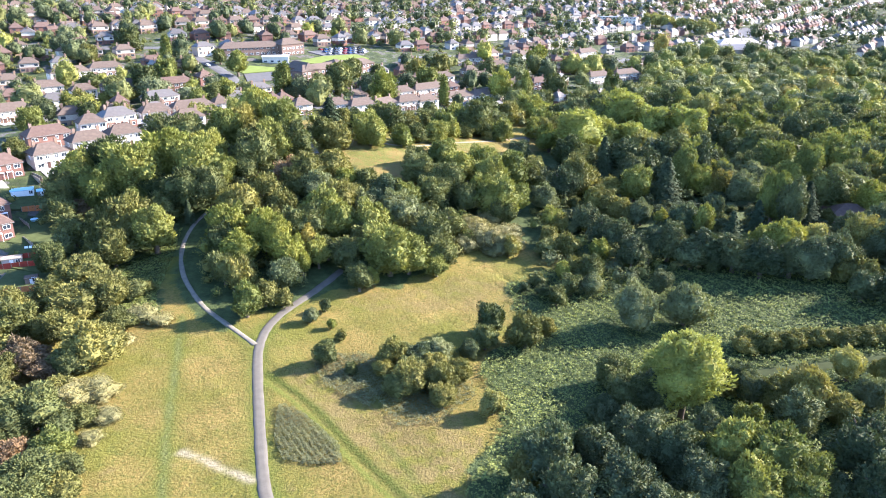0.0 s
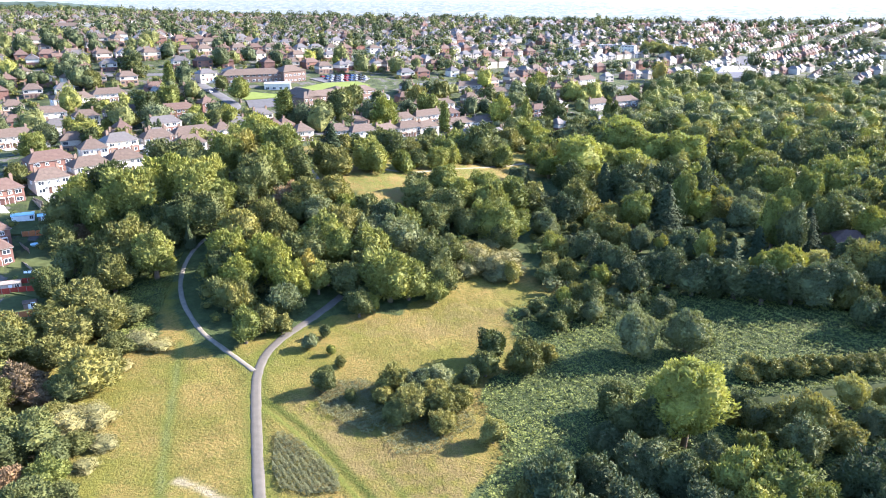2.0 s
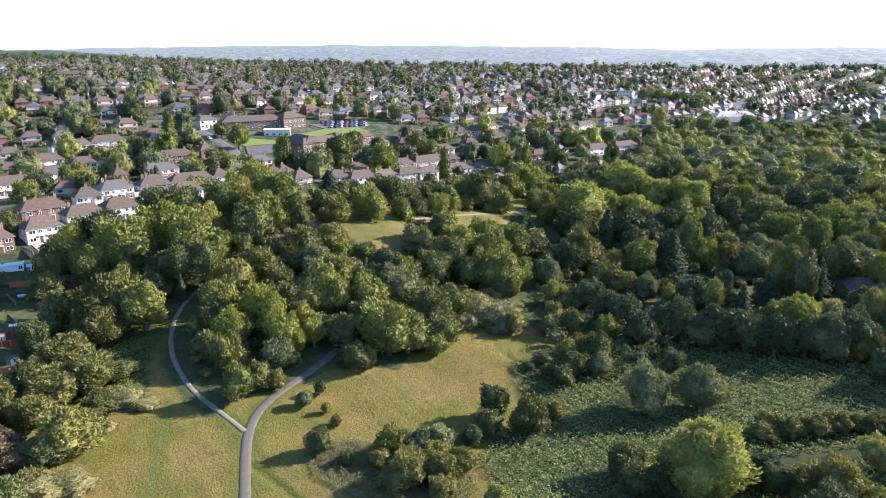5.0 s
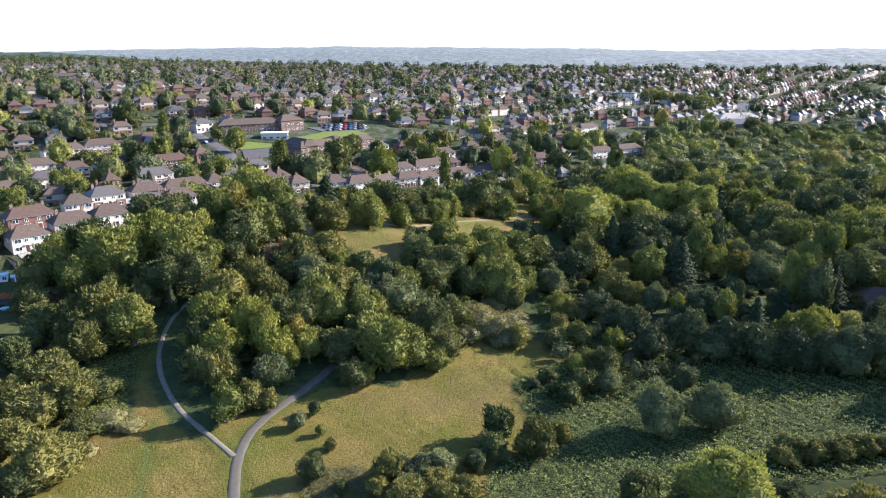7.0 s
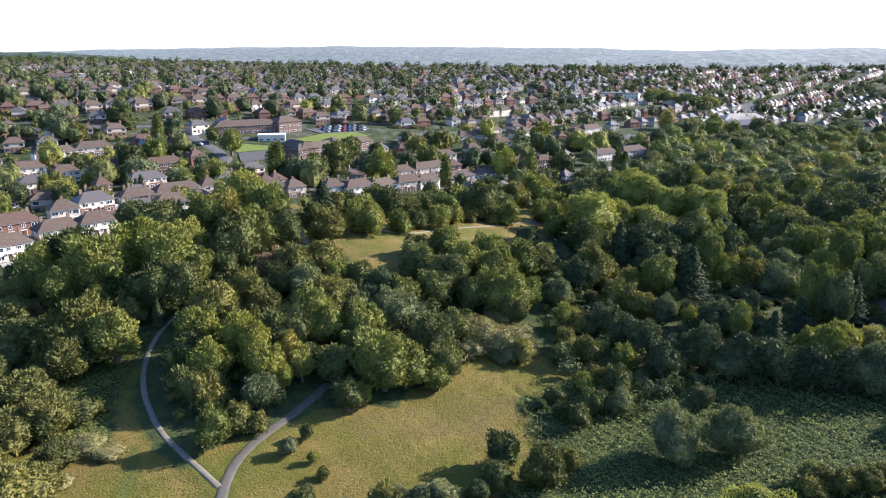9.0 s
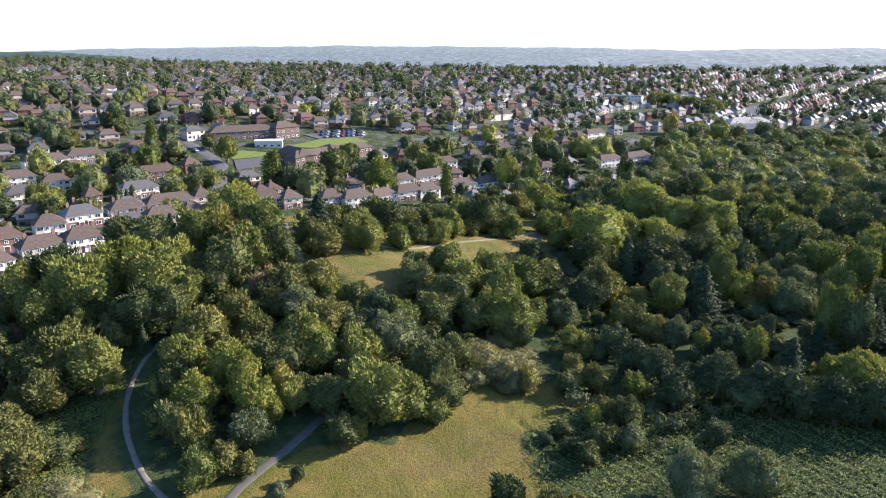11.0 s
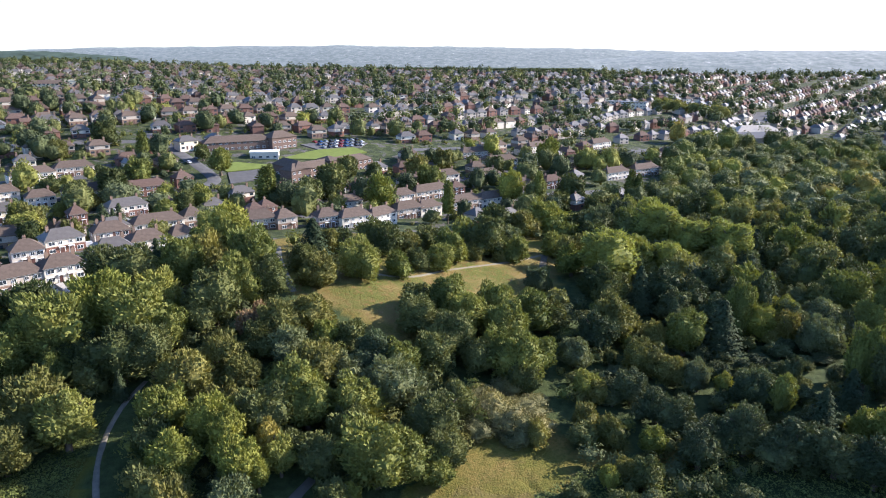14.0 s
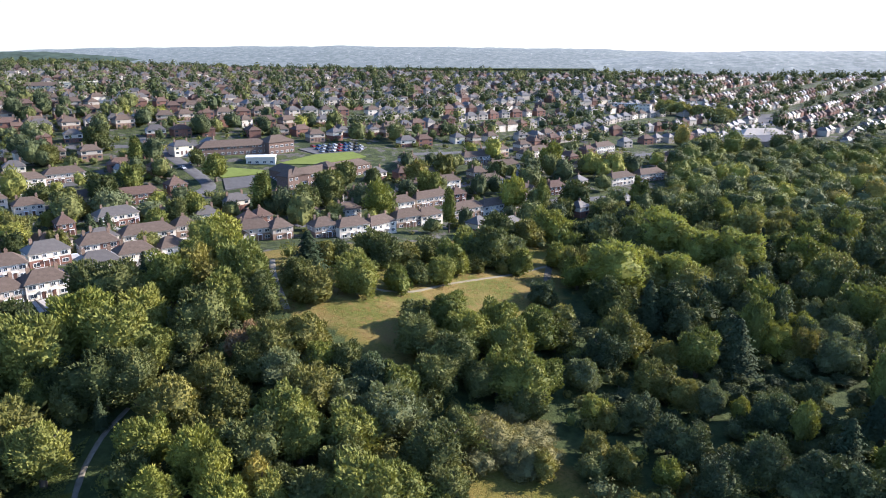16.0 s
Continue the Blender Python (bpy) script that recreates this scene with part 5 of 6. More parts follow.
long_block("school_building", -86, 424, 57, 60, 9, 6.4, 9.4, "long brown brick school range with a tiled roof")
long_block("school_building", -110, 411, -46, 25, 9, 6.0, 9.5, "low brown brick school wing with a tiled roof", 1)
long_block("school_tower", -85, 424.5, 57, 8, 11, 8.6, 10.6, "taller brick entrance block of the school")
long_block("school_building", -149, 454, 35, 40, 10, 5.4, 8.8, "brown brick school hall range with a tiled roof")
long_block("school_building", -126, 469, 53, 18, 12, 7.4, 11.0, "tall brown brick school block with high windows")
long_block("modular_classroom", -130, 441, 14, 16, 9, 4.2, 0, "white flat-roofed modular classroom", 1, walls=RENDER_WHITE, tiles=FRAME, flat=True)
long_block("apartment_block", 140, 800, -22, 40, 14, 9, 0, "pale flat-roofed block beyond the houses", 3, walls=RENDER_WHITE, tiles=ROOF_GREY, flat=True, group="far blocks")
long_block("apartment_block", -393, 655, 30, 34, 12, 9, 12, "cream block of flats on the hillside", 3, walls=RENDER_CREAM, group="far blocks")
long_block("apartment_block", -380, 690, 30, 30, 12, 11, 0, "cream flat-roofed block on the hillside", 3, walls=RENDER_CREAM, tiles=RENDER_CREAM, flat=True, group="far blocks")
long_block("workshop_hall", 216, 655, 12, 60, 20, 6, 10, "low grey industrial hall at the wood's end", 1, walls=RENDER_GREY, tiles=ROOF_GREY, group="far blocks")
long_block("workshop_hall", 238, 690, 12, 44, 18, 6, 11, "pale-roofed hall beside the road", 1, walls=RENDER_WHITE, tiles=RENDER_GREY, group="far blocks")
long_block("barn", 120, 219, -12, 14, 10, 2.6, 6.0, "low barn with a faded pink tiled roof among trees", 1, walls=BRICK_BROWN, tiles=ROOF_RED, group="barn")


def patch(name, ring, material, label, category, lift=0.25):
    """A level piece of made ground laid over the slope."""
    pts = [Vector((x, y, float(height(x, y)) + lift)) for x, y in ring]
    mid = sum(pts, Vector()) / len(pts)
    mid.z = float(height(mid.x, mid.y)) + lift
    v = [mid] + pts + [p - Vector((0, 0, 1.2)) for p in pts]
    n = len(pts)
    f = [(0, 1 + i, 1 + (i + 1) % n) for i in range(n)] + [(1 + i, 1 + n + i, 1 + n + (i + 1) % n, 1 + (i + 1) % n) for i in range(n)]
    me = mesh_of(name, v, f, material)
    bm = bmesh.new()
    bm.from_mesh(me)
    bmesh.ops.recalc_face_normals(bm, faces=bm.faces)
    bm.to_mesh(me)
    bm.free()
    return tagged(new(name, me), label, category, kind="structure")


PITCH = plain("mown_field", (0.13, 0.16, 0.04), 0.95, 0.3, 0.15)
patch("sports_field", [(-122, 444), (-107, 474), (-88, 491), (-78, 482), (-101, 452)], PITCH, "bright mown school playing field", "field", 0.5)
patch("playground", [(-139, 407), (-125.5, 418), (-119.4, 401), (-131, 389)], ROAD, "grey asphalt school playground", "ground", 0.4)
patch("lawn", [(-150, 415), (-140, 409), (-126, 421), (-124, 430), (-142, 428)], PITCH, "bright green lawn beside the playground", "ground", 0.3)
patch("car_park", [(-120, 482), (-99, 508), (-82, 508), (-84, 492), (-106, 474)], ROAD, "grey asphalt car park", "ground", 0.45)
patch("road_junction", [(272, 770), (262, 800), (286, 850), (318, 860), (312, 800)], ROAD, "pale wide road junction", "road", 0.3)

FENCE_RED = plain("red_fence_paint", (0.26, 0.045, 0.03), 0.8, 1.5, 0.2)
FENCE_ORANGE = plain("orange_fence_stain", (0.38, 0.15, 0.06), 0.8, 1.5, 0.2)
FENCE_GREY = plain("weathered_wood", (0.24, 0.2, 0.16), 0.9, 1.5, 0.25)
LAWN = plain("garden_lawn", (0.06, 0.072, 0.027), 0.95, 0.6, 0.25, bumpy=0.4)
PAVING = plain("patio_paving", (0.34, 0.32, 0.29), 0.9, 1.0, 0.15)
PALE_BLUE = plain("pale_blue_plastic", (0.35, 0.55, 0.62), 0.4, 2.0, 0.05)


def fence(a, b, tall, material, label):
    """Panels between posts from one corner to another."""
    a, b = np.array(a, float), np.array(b, float)
    length = float(np.hypot(*(b - a)))
    root = new("garden_fence")
    tagged(root, label, "fence", "garden fences")
    z = float(height(*((a + b) / 2)))
    root.matrix_world = pose(a[0], a[1], z, 0, 0, math.degrees(math.atan2(*(b - a)[::-1])))
    n = max(1, round(length / 1.9))
    step = length / n
    for i in range(n):
        bm = boxes((i * step + 0.05, (i + 1) * step - 0.05, -0.03, 0.03, -0.5, tall + 0.04 * (i % 2)))
        part("panel", bm, material, root)
    for i in range(n + 1):
        part("post", boxes((i * step - 0.06, i * step + 0.06, -0.06, 0.06, -0.8, tall + 0.1)), FENCE_GREY, root)


# ---- streets of the town ----
STREET = radians(42)
ALONG, ACROSS = np.array((math.cos(STREET), math.sin(STREET))), np.array((-math.sin(STREET), math.cos(STREET)))
SCHOOL_YARD = [(-180, 430), (-140, 385), (-95, 385), (-55, 455), (-70, 515), (-130, 510)]


def street_point(u, v):
    bend = 24 * math.sin(u / 130 + v / 170) + 9 * math.sin(u / 47 + v)
    p = ALONG * u + ACROSS * (v + bend)
    return float(p[0]), float(p[1])


def in_view(x, y, slack=40):
    return abs(x) < 0.66 * y + slack


TERRACES = [(250, 800), (296, 776), (640, 1100), (640, 1300), (330, 1300), (250, 1010)]
near_plots, far_plots, garden_spots = [], [], []
pick = random.Random(21)
for row in range(-4, 30):
    v0 = 130 + 60 * row
    run = []
    for k in range(-60, 120):
        u = 15.0 * k + (row % 3) * 4
        for side in (-1, 1):
            x, y = street_point(u, v0 + side * 11)
            if not in_view(x, y) or y > 1330 or y < 255:
                continue
            if not bool(inside(np.array(x), np.array(y), TOWN)) or bool(inside(np.array(x), np.array(y), EAST_WOOD)):
                continue
            if bool(inside(np.array(x), np.array(y), SCHOOL_YARD)) or min(math.hypot(x - a, y - b) for a, b in TAKEN) < 17:
                continue
            if pick.random() < 0.14 or bool(inside(np.array(x), np.array(y), TERRACES)):
                continue
            turn = math.degrees(STREET) + (180 if side < 0 else 0) + pick.uniform(-9, 9) + (90 if pick.random() < 0.14 else 0)
            (near_plots if y < 585 else far_plots).append((x, y, turn, pick.choice((8, 9.5, 10.5, 11, 12)), pick.choice("wdddddrrraac")))
        x, y = street_point(u, v0 + 30)
        if in_view(x, y) and 300 < y < 1350:
            garden_spots.append((x, y))
        if in_view(*street_point(u, v0), 10) and 330 < street_point(u, v0)[1] < 700:
            x, y = street_point(u, v0)
            if bool(inside(np.array(x), np.array(y), TOWN)) and not bool(inside(np.array(x), np.array(y), SCHOOL_YARD)):
                run.append((x, y))
                continue
        if len(run) > 3:
            ribbon("road", run, 6.0, ROAD, "grey asphalt residential street", "road", lift=0.1, smooth_steps=3)
        run = []
    if len(run) > 3:
        ribbon("road", run, 6.0, ROAD, "grey asphalt residential street", "road", lift=0.1, smooth_steps=3)
for name, line in (("road", [(-152, 226), (-140, 238), (-133, 245), (-126, 252.5), (-119.5, 262), (-112, 278), (-104, 296)]), ("road", [(-212, 469), (-182, 440), (-157, 414), (-136, 390), (-150, 366), (-175, 352)])):
    ribbon(name, line, 6.0, ROAD, "grey asphalt estate road", "road", lift=0.12)

for k, (x, y, turn, wide, code) in enumerate(near_plots):
    house(x, y, turn, wide, code, detail=False, wing=k % 5 == 0 and y < 480, group="houses along the streets")


AVENUE = radians(52)
for row in range(-1, 9):
    for k in range(44):
        for side in (-1, 1):
            u, v = 13.5 * k + 3 * (row % 2), 62 * row + 13 * side
            x, y = 296 + math.cos(AVENUE) * u - math.sin(AVENUE) * v, 790 + math.sin(AVENUE) * u + math.cos(AVENUE) * v
            if bool(inside(np.array(x), np.array(y), TERRACES)) and in_view(x, y) and pick.random() < 0.93:
                far_plots.append((x, y, math.degrees(AVENUE) + (180 if side > 0 else 0) + pick.uniform(-4, 4), 10.5, pick.choice("rrdca")))
ribbon("road", [(286 + math.cos(AVENUE) * u, 786 + math.sin(AVENUE) * u) for u in range(0, 460, 30)], 12.0, ROAD, "pale wide avenue climbing between house rows", "road", lift=0.3, smooth_steps=3)


def far_houses(rows, materials, label):
    """Distant houses that nobody could count, joined."""
    v, f, mats = [], [], []
    for x, y, turn, wide, _ in rows:
        c, s = math.cos(radians(turn)), math.sin(radians(turn))
        z = float(height(x, y)) - 0.3
        w, d = wide / 2, 7.2
        local = [(-w, 0, -1), (w, 0, -1), (w, d, -1), (-w, d, -1), (-w, 0, 5), (w, 0, 5), (w, d, 5), (-w, d, 5),
                 (-w - .4, -.4, 4.9), (w + .4, -.4, 4.9), (w + .4, d + .4, 4.9), (-w - .4, d + .4, 4.9), (-w + 3, d / 2, 7.9), (w - 3, d / 2, 7.9),
                 (-.5, d / 2, 6.5), (.5, d / 2, 6.5), (.5, d / 2 + .7, 6.5), (-.5, d / 2 + .7, 6.5), (-.5, d / 2, 9), (.5, d / 2, 9), (.5, d / 2 + .7, 9), (-.5, d / 2 + .7, 9)]
        for i, sx in enumerate((-0.3, 0.3)):
            for zz in (0.8, 3.2):
                local += [(sx * wide - 1, -0.05, zz), (sx * wide + 1, -0.05, zz), (sx * wide + 1, -0.05, zz + 1.2), (sx * wide - 1, -0.05, zz + 1.2)]
        k = len(v)
        v += [(x + c * a - s * b, y + s * a + c * b, z + h) for a, b, h in local]
        for face, m in (((0, 1, 5, 4), 0), ((1, 2, 6, 5), 0), ((2, 3, 7, 6), 0), ((3, 0, 4, 7), 0), ((8, 9, 13, 12), 1), ((9, 10, 13), 1), ((10, 11, 12, 13), 1), ((11, 8, 12), 1),
                        ((14, 15, 19, 18), 2), ((15, 16, 20, 19), 2), ((16, 17, 21, 20), 2), ((17, 14, 18, 21), 2), ((18, 19, 20, 21), 2),
                        ((22, 23, 24, 25), 3), ((26, 27, 28, 29), 3), ((30, 31, 32, 33), 3), ((34, 35, 36, 37), 3)):
            f.append([k + i for i in face])
            mats.append(m)
    me = mesh_of("far_houses", v, f)
    for m in materials:
        me.materials.append(m)
    me.polygons.foreach_set("material_index", mats)
    return tagged(new("far_houses", me), label, "houses", kind="stuff")


for codes, mats, label in (("wa", (RENDER_WHITE, ROOF_BROWN, BRICK_BROWN, GLASS), "distant white rendered houses on the hillside"),
                           ("dc", (RENDER_GREY, ROOF_GREY, BRICK_BROWN, GLASS), "distant grey houses on the hillside"),
                           ("r", (BRICK_RED, ROOF_RED, BRICK_BROWN, GLASS), "distant red brick houses on the hillside")):
    far_houses([r for r in far_plots if r[4] in codes], mats, label)

plant([(173.0 + 62.5 * t + random.uniform(-3, 3), 814.8 + -35.7 * t + random.uniform(-4, 4), random.uniform(12, 15), random.uniform(5.6, 7.4), random.choice("YYM")) for t in np.linspace(0, 1, 13)], "yellowing avenue trees")

# garden and street trees of the town
near_trees, far_trees = [], []
pick.shuffle(garden_spots)
for x, y in garden_spots:
    for _ in range(3):
        a, b = x + pick.gauss(0, 11), y + pick.gauss(0, 11)
        if pick.random() < 0.04 or bool(inside(np.array(a), np.array(b), SCHOOL_YARD)) or bool(inside(np.array(a), np.array(b), EAST_WOOD)):
            continue
        if not bool(inside(np.array(a), np.array(b), TOWN)) or min(math.hypot(a - p, b - q) for p, q in TAKEN) < 11:
            continue
        if b < 560:
            near_trees.append((a, b))
        elif pick.random() < (0.6 if bool(inside(np.array(a), np.array(b), TERRACES)) else 0.75):
            far_trees.append((a, b))
for i, (code, label) in enumerate((("H", "deep green mature trees between the houses"), ("D", "dark green garden trees between the houses"), ("G", "green garden trees between the houses"),
                                   ("W", "grey-green garden trees between the houses"), ("S", "fresh green garden trees between the houses"))):
    cut = (0, 0.42, 0.82, 0.91, 0.97, 1.0)[i:i + 2]
    joined_crowns("town_trees", near_trees[int(cut[0] * len(near_trees)):int(cut[1] * len(near_trees))], code, 80 + i, 420, label, 2.4, 7.6, 1.05)
for i, (code, label) in enumerate((("H", "distant deep green trees between the houses"), ("D", "distant dark garden trees between the houses"),
                                   ("H", "distant shady garden trees between the houses"), ("D", "distant dark green street trees between the houses"), ("W", "distant grey-green trees between the houses"))):
    joined_crowns("far_trees", far_trees[i::5], code, 90 + i, 80, label, 3.2, 8.2)

# hedges, shrubs and small trees in the gardens
shrubs = []
for x, y, turn, wide, code in near_plots + WEST_HOUSES + CENTRE_HOUSES:
    for k in range(8):
        q, far = pick.uniform(0, 6.28), pick.uniform(8.8, 15.5)
        a, b = x + math.cos(q) * far, y + 3 + math.sin(q) * far
        if bool(inside(np.array(a), np.array(b), TOWN)) and not bool(inside(np.array(a), np.array(b), SCHOOL_YARD)) and min(math.hypot(a - p, b - r) for p, r, *_ in WEST_HOUSES + CENTRE_HOUSES) > 8.5:
            shrubs.append((a, b))
            if pick.random() < 0.45:
                shrubs += [(a + math.cos(STREET) * 1.5 * j, b + math.sin(STREET) * 1.5 * j) for j in (1, 2)]
for i, (code, label) in enumerate((("D", "dark clipped hedges and garden shrubs"), ("G", "green garden shrubs between the houses"), ("O", "olive garden shrubs between the houses"))):
    joined_crowns("garden_shrubs", shrubs[i::3], code, 160 + i, 44, label, 0.8, 2.2)
for x, y, turn, wide, code in WEST_HOUSES:
    c, n = math.cos(radians(turn)), math.sin(radians(turn))
    for side in (-1, 1):
        e = side * (wide / 2 + 1.6)
        fence((x + c * e + n * 1.0, y + n * e - c * 1.0), (x + c * e + n * 8.5, y + n * e - c * 8.5), 1.2, FENCE_GREY, "weathered wooden fence between front gardens")
    drive = [(x + c * u + n * v, y + n * u - c * v) for u, v in ((-wide * 0.42, 0.6), (-wide * 0.42, 7.5), (-wide * 0.12, 7.5), (-wide * 0.12, 0.6))]
    patch("driveway", drive, PAVING, "pale paved driveway before a house", "driveway", 0.18)

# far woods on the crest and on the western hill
crest = [(pick.uniform(-1000, 1100), pick.gauss(1330, 35)) for _ in range(420)] + [(pick.uniform(-1150, -640), pick.uniform(1050, 1500)) for _ in range(420)]
joined_crowns("far_trees", crest, "D", 120, 36, "distant dark woods along the crest", 4, 8)

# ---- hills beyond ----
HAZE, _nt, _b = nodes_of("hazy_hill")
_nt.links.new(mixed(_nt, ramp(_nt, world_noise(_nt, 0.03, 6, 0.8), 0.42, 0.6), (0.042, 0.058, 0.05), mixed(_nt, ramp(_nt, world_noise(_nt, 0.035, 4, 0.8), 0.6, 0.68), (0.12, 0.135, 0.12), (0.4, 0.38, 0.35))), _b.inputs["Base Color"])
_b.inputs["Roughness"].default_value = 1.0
# distance haze is put into the hill material as a faint pale glow
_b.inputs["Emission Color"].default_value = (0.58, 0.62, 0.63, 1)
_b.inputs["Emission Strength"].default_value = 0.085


FAR_WOOD = plain("far_woodland", (0.055, 0.075, 0.055), 1.0, 0.03, 0.5)


def ridge(y0, x0, x1, base, top, seed, depth=300, material=None, label="hazy blue distant hill on the horizon"):
    xs = np.linspace(x0, x1, 160)
    t = (xs - x0) / (x1 - x0)
    crest_z = base + (top - base) * np.sin(np.clip(t, 0.02, 0.98) * np.pi) ** 0.45 + 5 * waver(xs, xs * 0.3, 170, seed) + 2.5 * waver(xs, xs, 31, seed)
    rows = []
    for k, q in enumerate(np.linspace(0, 1, 9)):
        rows.append(np.stack([xs, np.full_like(xs, y0 - depth * (1 - q)), base - 60 + (crest_z - base + 60) * math.sin(q * math.pi / 2)], -1))
    n = len(xs)
    idx = (np.arange(8)[:, None] * n + np.arange(n - 1)[None]).ravel()
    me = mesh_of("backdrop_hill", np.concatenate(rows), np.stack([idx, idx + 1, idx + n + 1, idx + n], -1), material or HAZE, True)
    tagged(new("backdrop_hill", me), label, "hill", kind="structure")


ridge(2250, -2700, -1080, 55, 98, 4.0, 500, FAR_WOOD, "dark wooded hill on the skyline")
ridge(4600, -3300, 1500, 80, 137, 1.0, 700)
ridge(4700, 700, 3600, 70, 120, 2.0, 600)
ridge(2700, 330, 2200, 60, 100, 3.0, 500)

# ---- gardens of the estate ----
def shed(x, y, turn, wide, deep, tall, walls, roof_mat, label, name="garden_shed"):
    root = new(name)
    tagged(root, label, "shed")
    root.matrix_world = pose(x, y, float(height(x, y)) - 0.1, 0, 0, turn)
    part("wall", boxes((-wide / 2, wide / 2, 0, deep, -0.6, tall)), walls, root)
    part("roof", roof_mesh(wide, deep, tall, tall + 0.5, 0.15, 0, True), roof_mat, root)
    part("door", boxes((-0.4, 0.4, -0.05, 0.0, 0.05, 1.9)), FRAME, root)
    add_window(root, SMALL, pose(wide / 2 - 0.7, -0.03, 0.9))
    return root


for ring in ([(-150, 196), (-131, 204), (-124, 192), (-143, 184)], [(-128, 190), (-116, 193), (-112, 172), (-126, 170)], [(-124, 170), (-110, 172), (-104, 156), (-120, 158)], [(-117, 157), (-103, 156), (-100, 142), (-114, 142)]):
    patch("lawn", ring, LAWN, "mown back garden lawn behind the houses", "lawn", 0.3)
fence((-132.7, 187.6), (-126.5, 190.8), 1.7, FENCE_ORANGE, "orange-stained wooden panel fence on a garden edge")
fence((-122.5, 160.0), (-113.0, 165.4), 1.6, FENCE_RED, "dark red painted wooden garden fence")
fence((-120.4, 156.2), (-112.0, 160.0), 1.6, FENCE_RED, "dark red painted wooden garden fence")
fence((-113.0, 165.4), (-111.4, 161.0), 1.6, FENCE_RED, "short dark red garden fence beside a lawn")
fence((-112.5, 144.0), (-104.2, 148.2), 1.6, FENCE_ORANGE, "weathered orange-brown panel fence by the shrubs")
fence((-104.2, 148.2), (-102.0, 144.0), 1.6, FENCE_ORANGE, "short weathered orange-brown fence by the shrubs")
shed(-137.2, 195.6, 30, 6.0, 3.0, 2.3, FRAME, PALE_BLUE, "white garden room with a pale blue roof", "garden_room")
shed(-132.4, 197.6, 30, 2.4, 2.2, 2.0, FENCE_GREY, PALE_BLUE, "small grey shed with a pale blue roof")
shed(-117.6, 158.8, 27, 4.4, 2.6, 2.2, RENDER_GREY, FENCE_GREY, "long grey garden shed beside the red fence")
shed(-107.6, 151.0, 27, 2.8, 2.0, 2.0, BRICK_BROWN, ROOF_BROWN, "dark garden shed under the shrubs")
shed(-113.0, 176.2, 20, 2.4, 1.8, 1.9, FENCE_ORANGE, FENCE_GREY, "small brown garden shed by the trees")
bm = bmesh.new()
bmesh.ops.create_cone(bm, cap_ends=True, segments=16, radius1=0.9, radius2=1.1, depth=0.6)
pool = part("paddling_pool", bm, PALE_BLUE, None)
tagged(pool, "pale blue round tub on a garden lawn", "pool")
pool.matrix_world = pose(-126.5, 183.4, float(height(-126.5, 183.4)) + 0.55)
for k in range(5):
    x, y = -119.6 + k * 0.95, 168.0 + k * 0.45
    sheet = part("laundry_sheet", boxes((-0.42, 0.42, -0.03, 0.03, 0.2, 0.8 + 0.08 * (k % 2))), FRAME, None)
    tagged(sheet, "white sheet spread low over a lawn frame", "laundry", "white sheets on the lawn")
    sheet.matrix_world = pose(x, y, float(height(x, y)) + 0.25, -35, 0, 25 + k * 4)


# ---- cars ----
TYRE = plain("tyre_rubber", (0.02, 0.02, 0.02), 0.9)


def car_paint(name, colour):
    m, nt, b = nodes_of(name)
    b.inputs["Base Color"].default_value = (*colour, 1)
    b.inputs["Roughness"].default_value, b.inputs["Metallic"].default_value = 0.25, 0.3
    nt.links.new(ramp(nt, noise_of(nt, 3.0), 0.0, 3.0), b.inputs["Coat Weight"])
    return m


PAINTS = {"white": car_paint("white_car_paint", (0.75, 0.75, 0.75)), "silver": car_paint("silver_car_paint", (0.42, 0.44, 0.46)), "red": car_paint("red_car_paint", (0.32, 0.02, 0.02)),
          "blue": car_paint("blue_car_paint", (0.03, 0.08, 0.22)), "black": car_paint("black_car_paint", (0.02, 0.02, 0.025))}


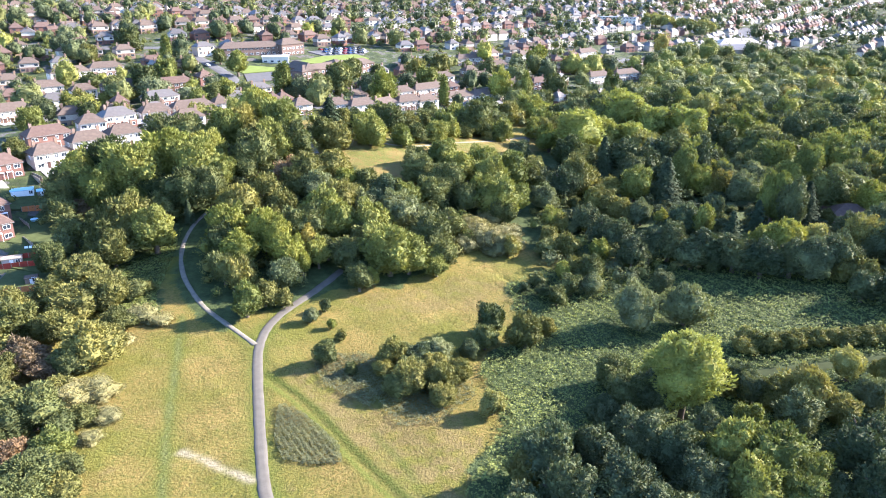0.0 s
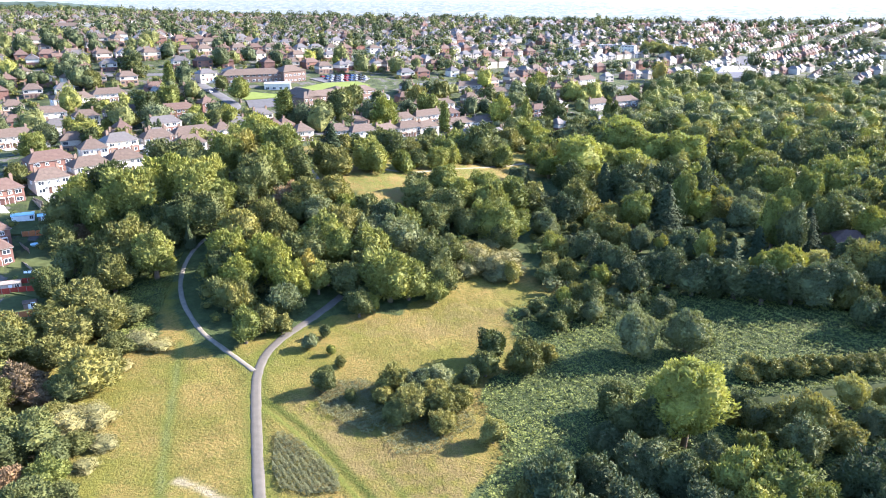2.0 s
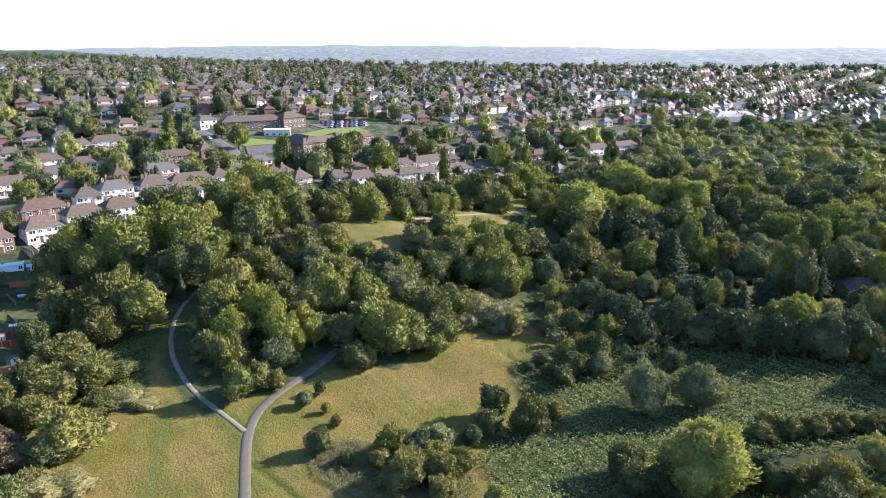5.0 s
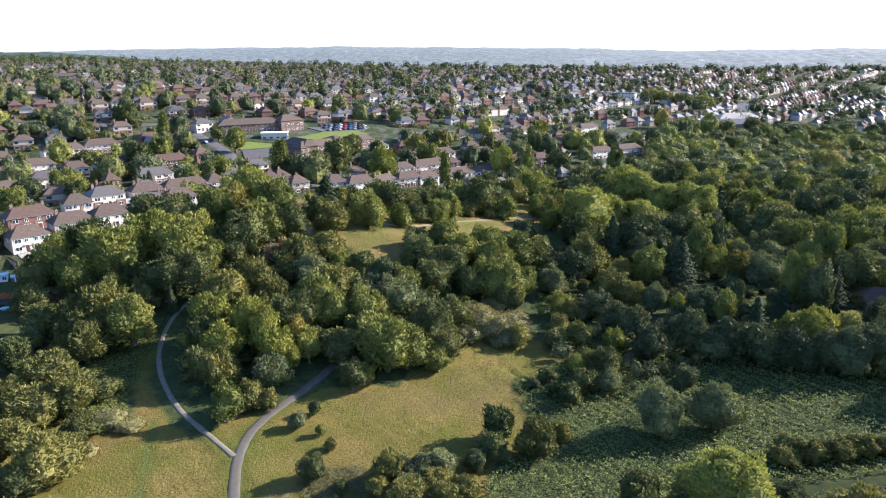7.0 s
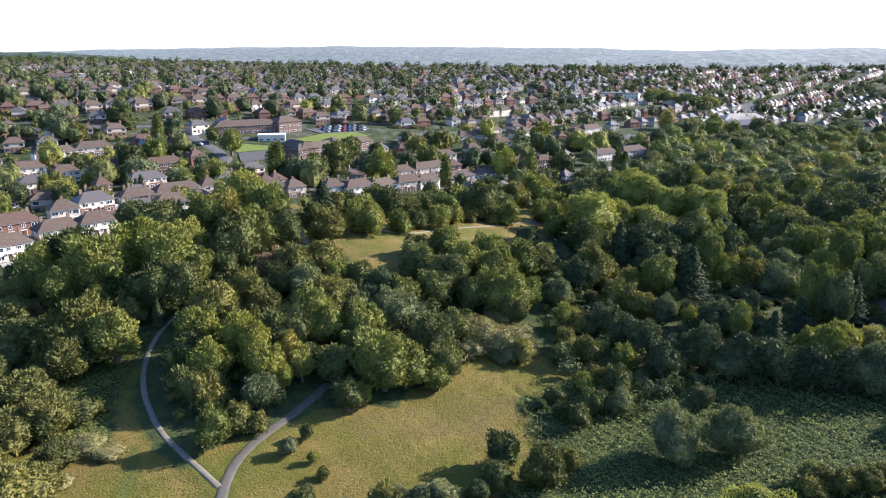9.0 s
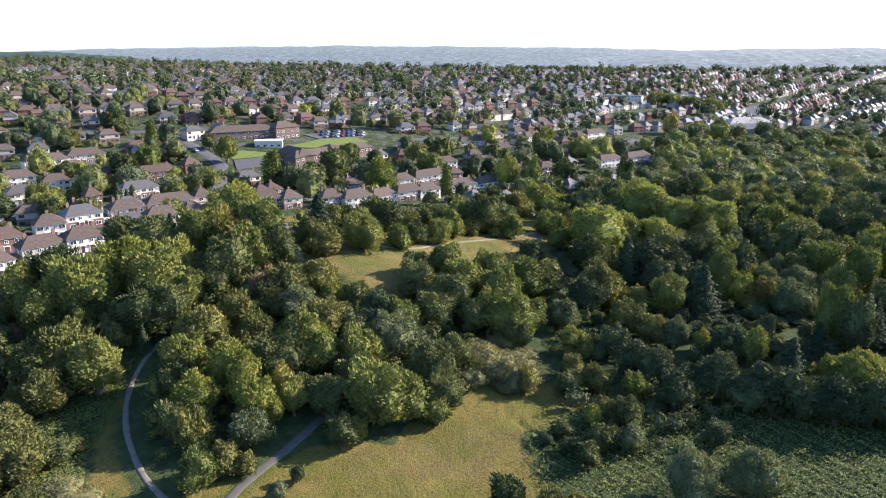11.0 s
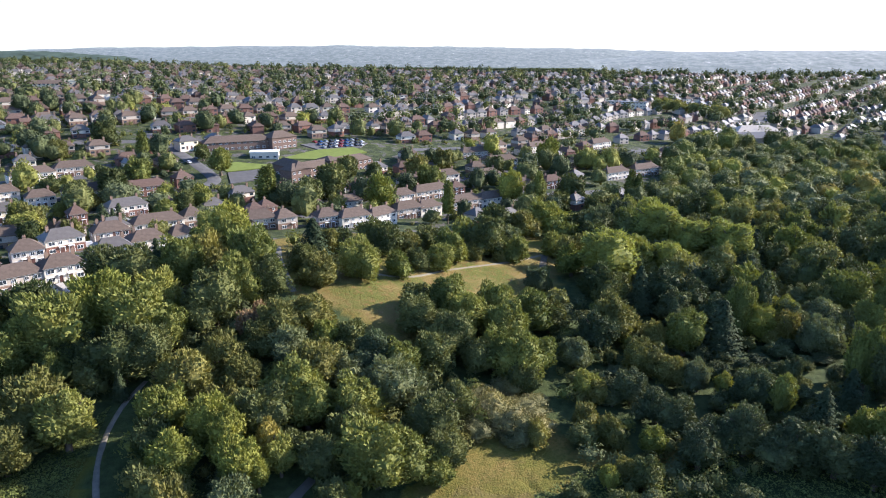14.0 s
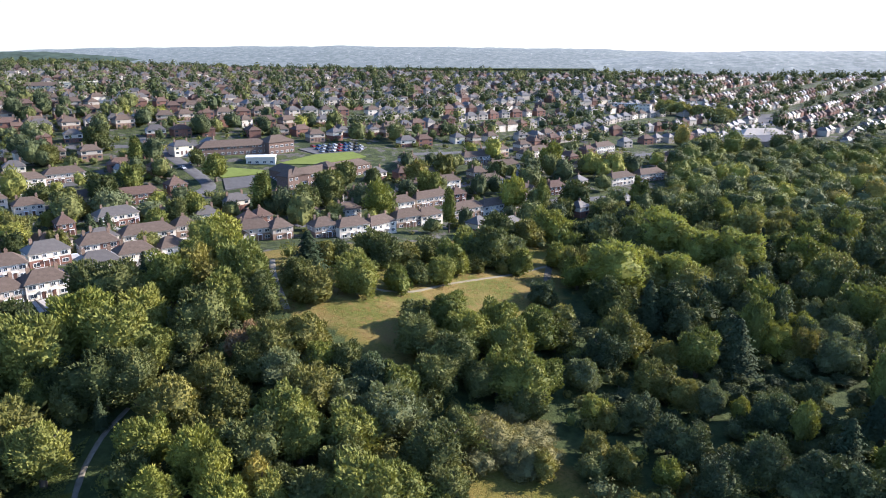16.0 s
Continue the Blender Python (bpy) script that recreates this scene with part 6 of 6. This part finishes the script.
def car_model(paint, van=False):
    root = new("van" if van else "car")
    roof_z, front, back = (2.0, 1.1, -2.2) if van else (1.42, 0.9, -1.5)
    side = [(-2.1, 0.3), (2.1, 0.3), (2.15, 0.62), (1.2, 0.86), (-1.95, 0.9), (-2.15, 0.7)]
    n = len(side)
    v = [(x, -0.86, z) for x, z in side] + [(x, 0.86, z) for x, z in side]
    part("body", mesh_of("body", v, [tuple(range(n))[::-1], tuple(range(n, 2 * n))] + [(i, (i + 1) % n, n + (i + 1) % n, n + i) for i in range(n)]), PAINTS[paint], root)
    glass = [(front + 0.25, 0.84), (front - 0.35, roof_z - 0.08), (back + 0.35, roof_z - 0.08), (back, 0.86)]
    v = [(x, -0.76 + 0.12 * (z > 1), z) for x, z in glass] + [(x, 0.76 - 0.12 * (z > 1), z) for x, z in glass]
    part("windows", mesh_of("windows", v, [(3, 2, 1, 0), (4, 5, 6, 7)] + [(i, (i + 1) % 4, 4 + (i + 1) % 4, 4 + i) for i in range(4)]), PAINTS[paint] if van else GLASS, root)
    part("roof", boxes((back + 0.32, front - 0.32, -0.66, 0.66, roof_z - 0.1, roof_z)), PAINTS[paint], root)
    for x in (-1.3, 1.3):
        for y in (-0.8, 0.8):
            bm = bmesh.new()
            bmesh.ops.create_cone(bm, cap_ends=True, segments=12, radius1=0.32, radius2=0.32, depth=0.22, matrix=Matrix.Translation((x, y, 0.32)) @ Matrix.Rotation(math.pi / 2, 4, "X"))
            part("wheel", bm, TYRE, root)
    return tagged(root, paint + (" panel van parked on asphalt" if van else " hatchback car parked on asphalt"), "van" if van else "car", "parked cars")


CARS = [(-138, 240.3, 48, "white"), (-131.8, 253.0, 40, "blue"), (-124.6, 265, 20, "red"), (-127.2, 257.6, 40, "silver"), (-164.1, 417.2, -45, "white"), (-163.3, 426.5, -40, "silver"),
        (-174.8, 332.7, 30, "blue"), (-152.3, 434.4, -60, "black"), (-216.9, 371.6, 40, "blue"), (-123.4, 333.6, 45, "black")]
for k in range(26):
    row, spot = divmod(k, 9)
    CARS.append((-113 + spot * 2.9 + row * 4.2, 482.5 + spot * 2.6 - row * 5.5 + 9, -48, ("red", "silver", "white", "blue", "black")[(k * 3 + row) % 5]))
MODELS = {}
for x, y, turn, paint in CARS:
    m = pose(x, y, float(height(x, y)) + (0.42 if y > 470 else 0.25), 0, 0, turn)
    if paint in MODELS:
        copy_thing(MODELS[paint], m)
    else:
        MODELS[paint] = car_model(paint)
        MODELS[paint].matrix_world = m
van = car_model("white", True)
van.matrix_world = pose(-133.7, 266.7, float(height(-133.7, 266.7)) + 0.25, 0, 0, 35)
copy_thing(van, pose(-169.6, 402.5, float(height(-169.6, 402.5)) + 0.25, 0, 0, -40))
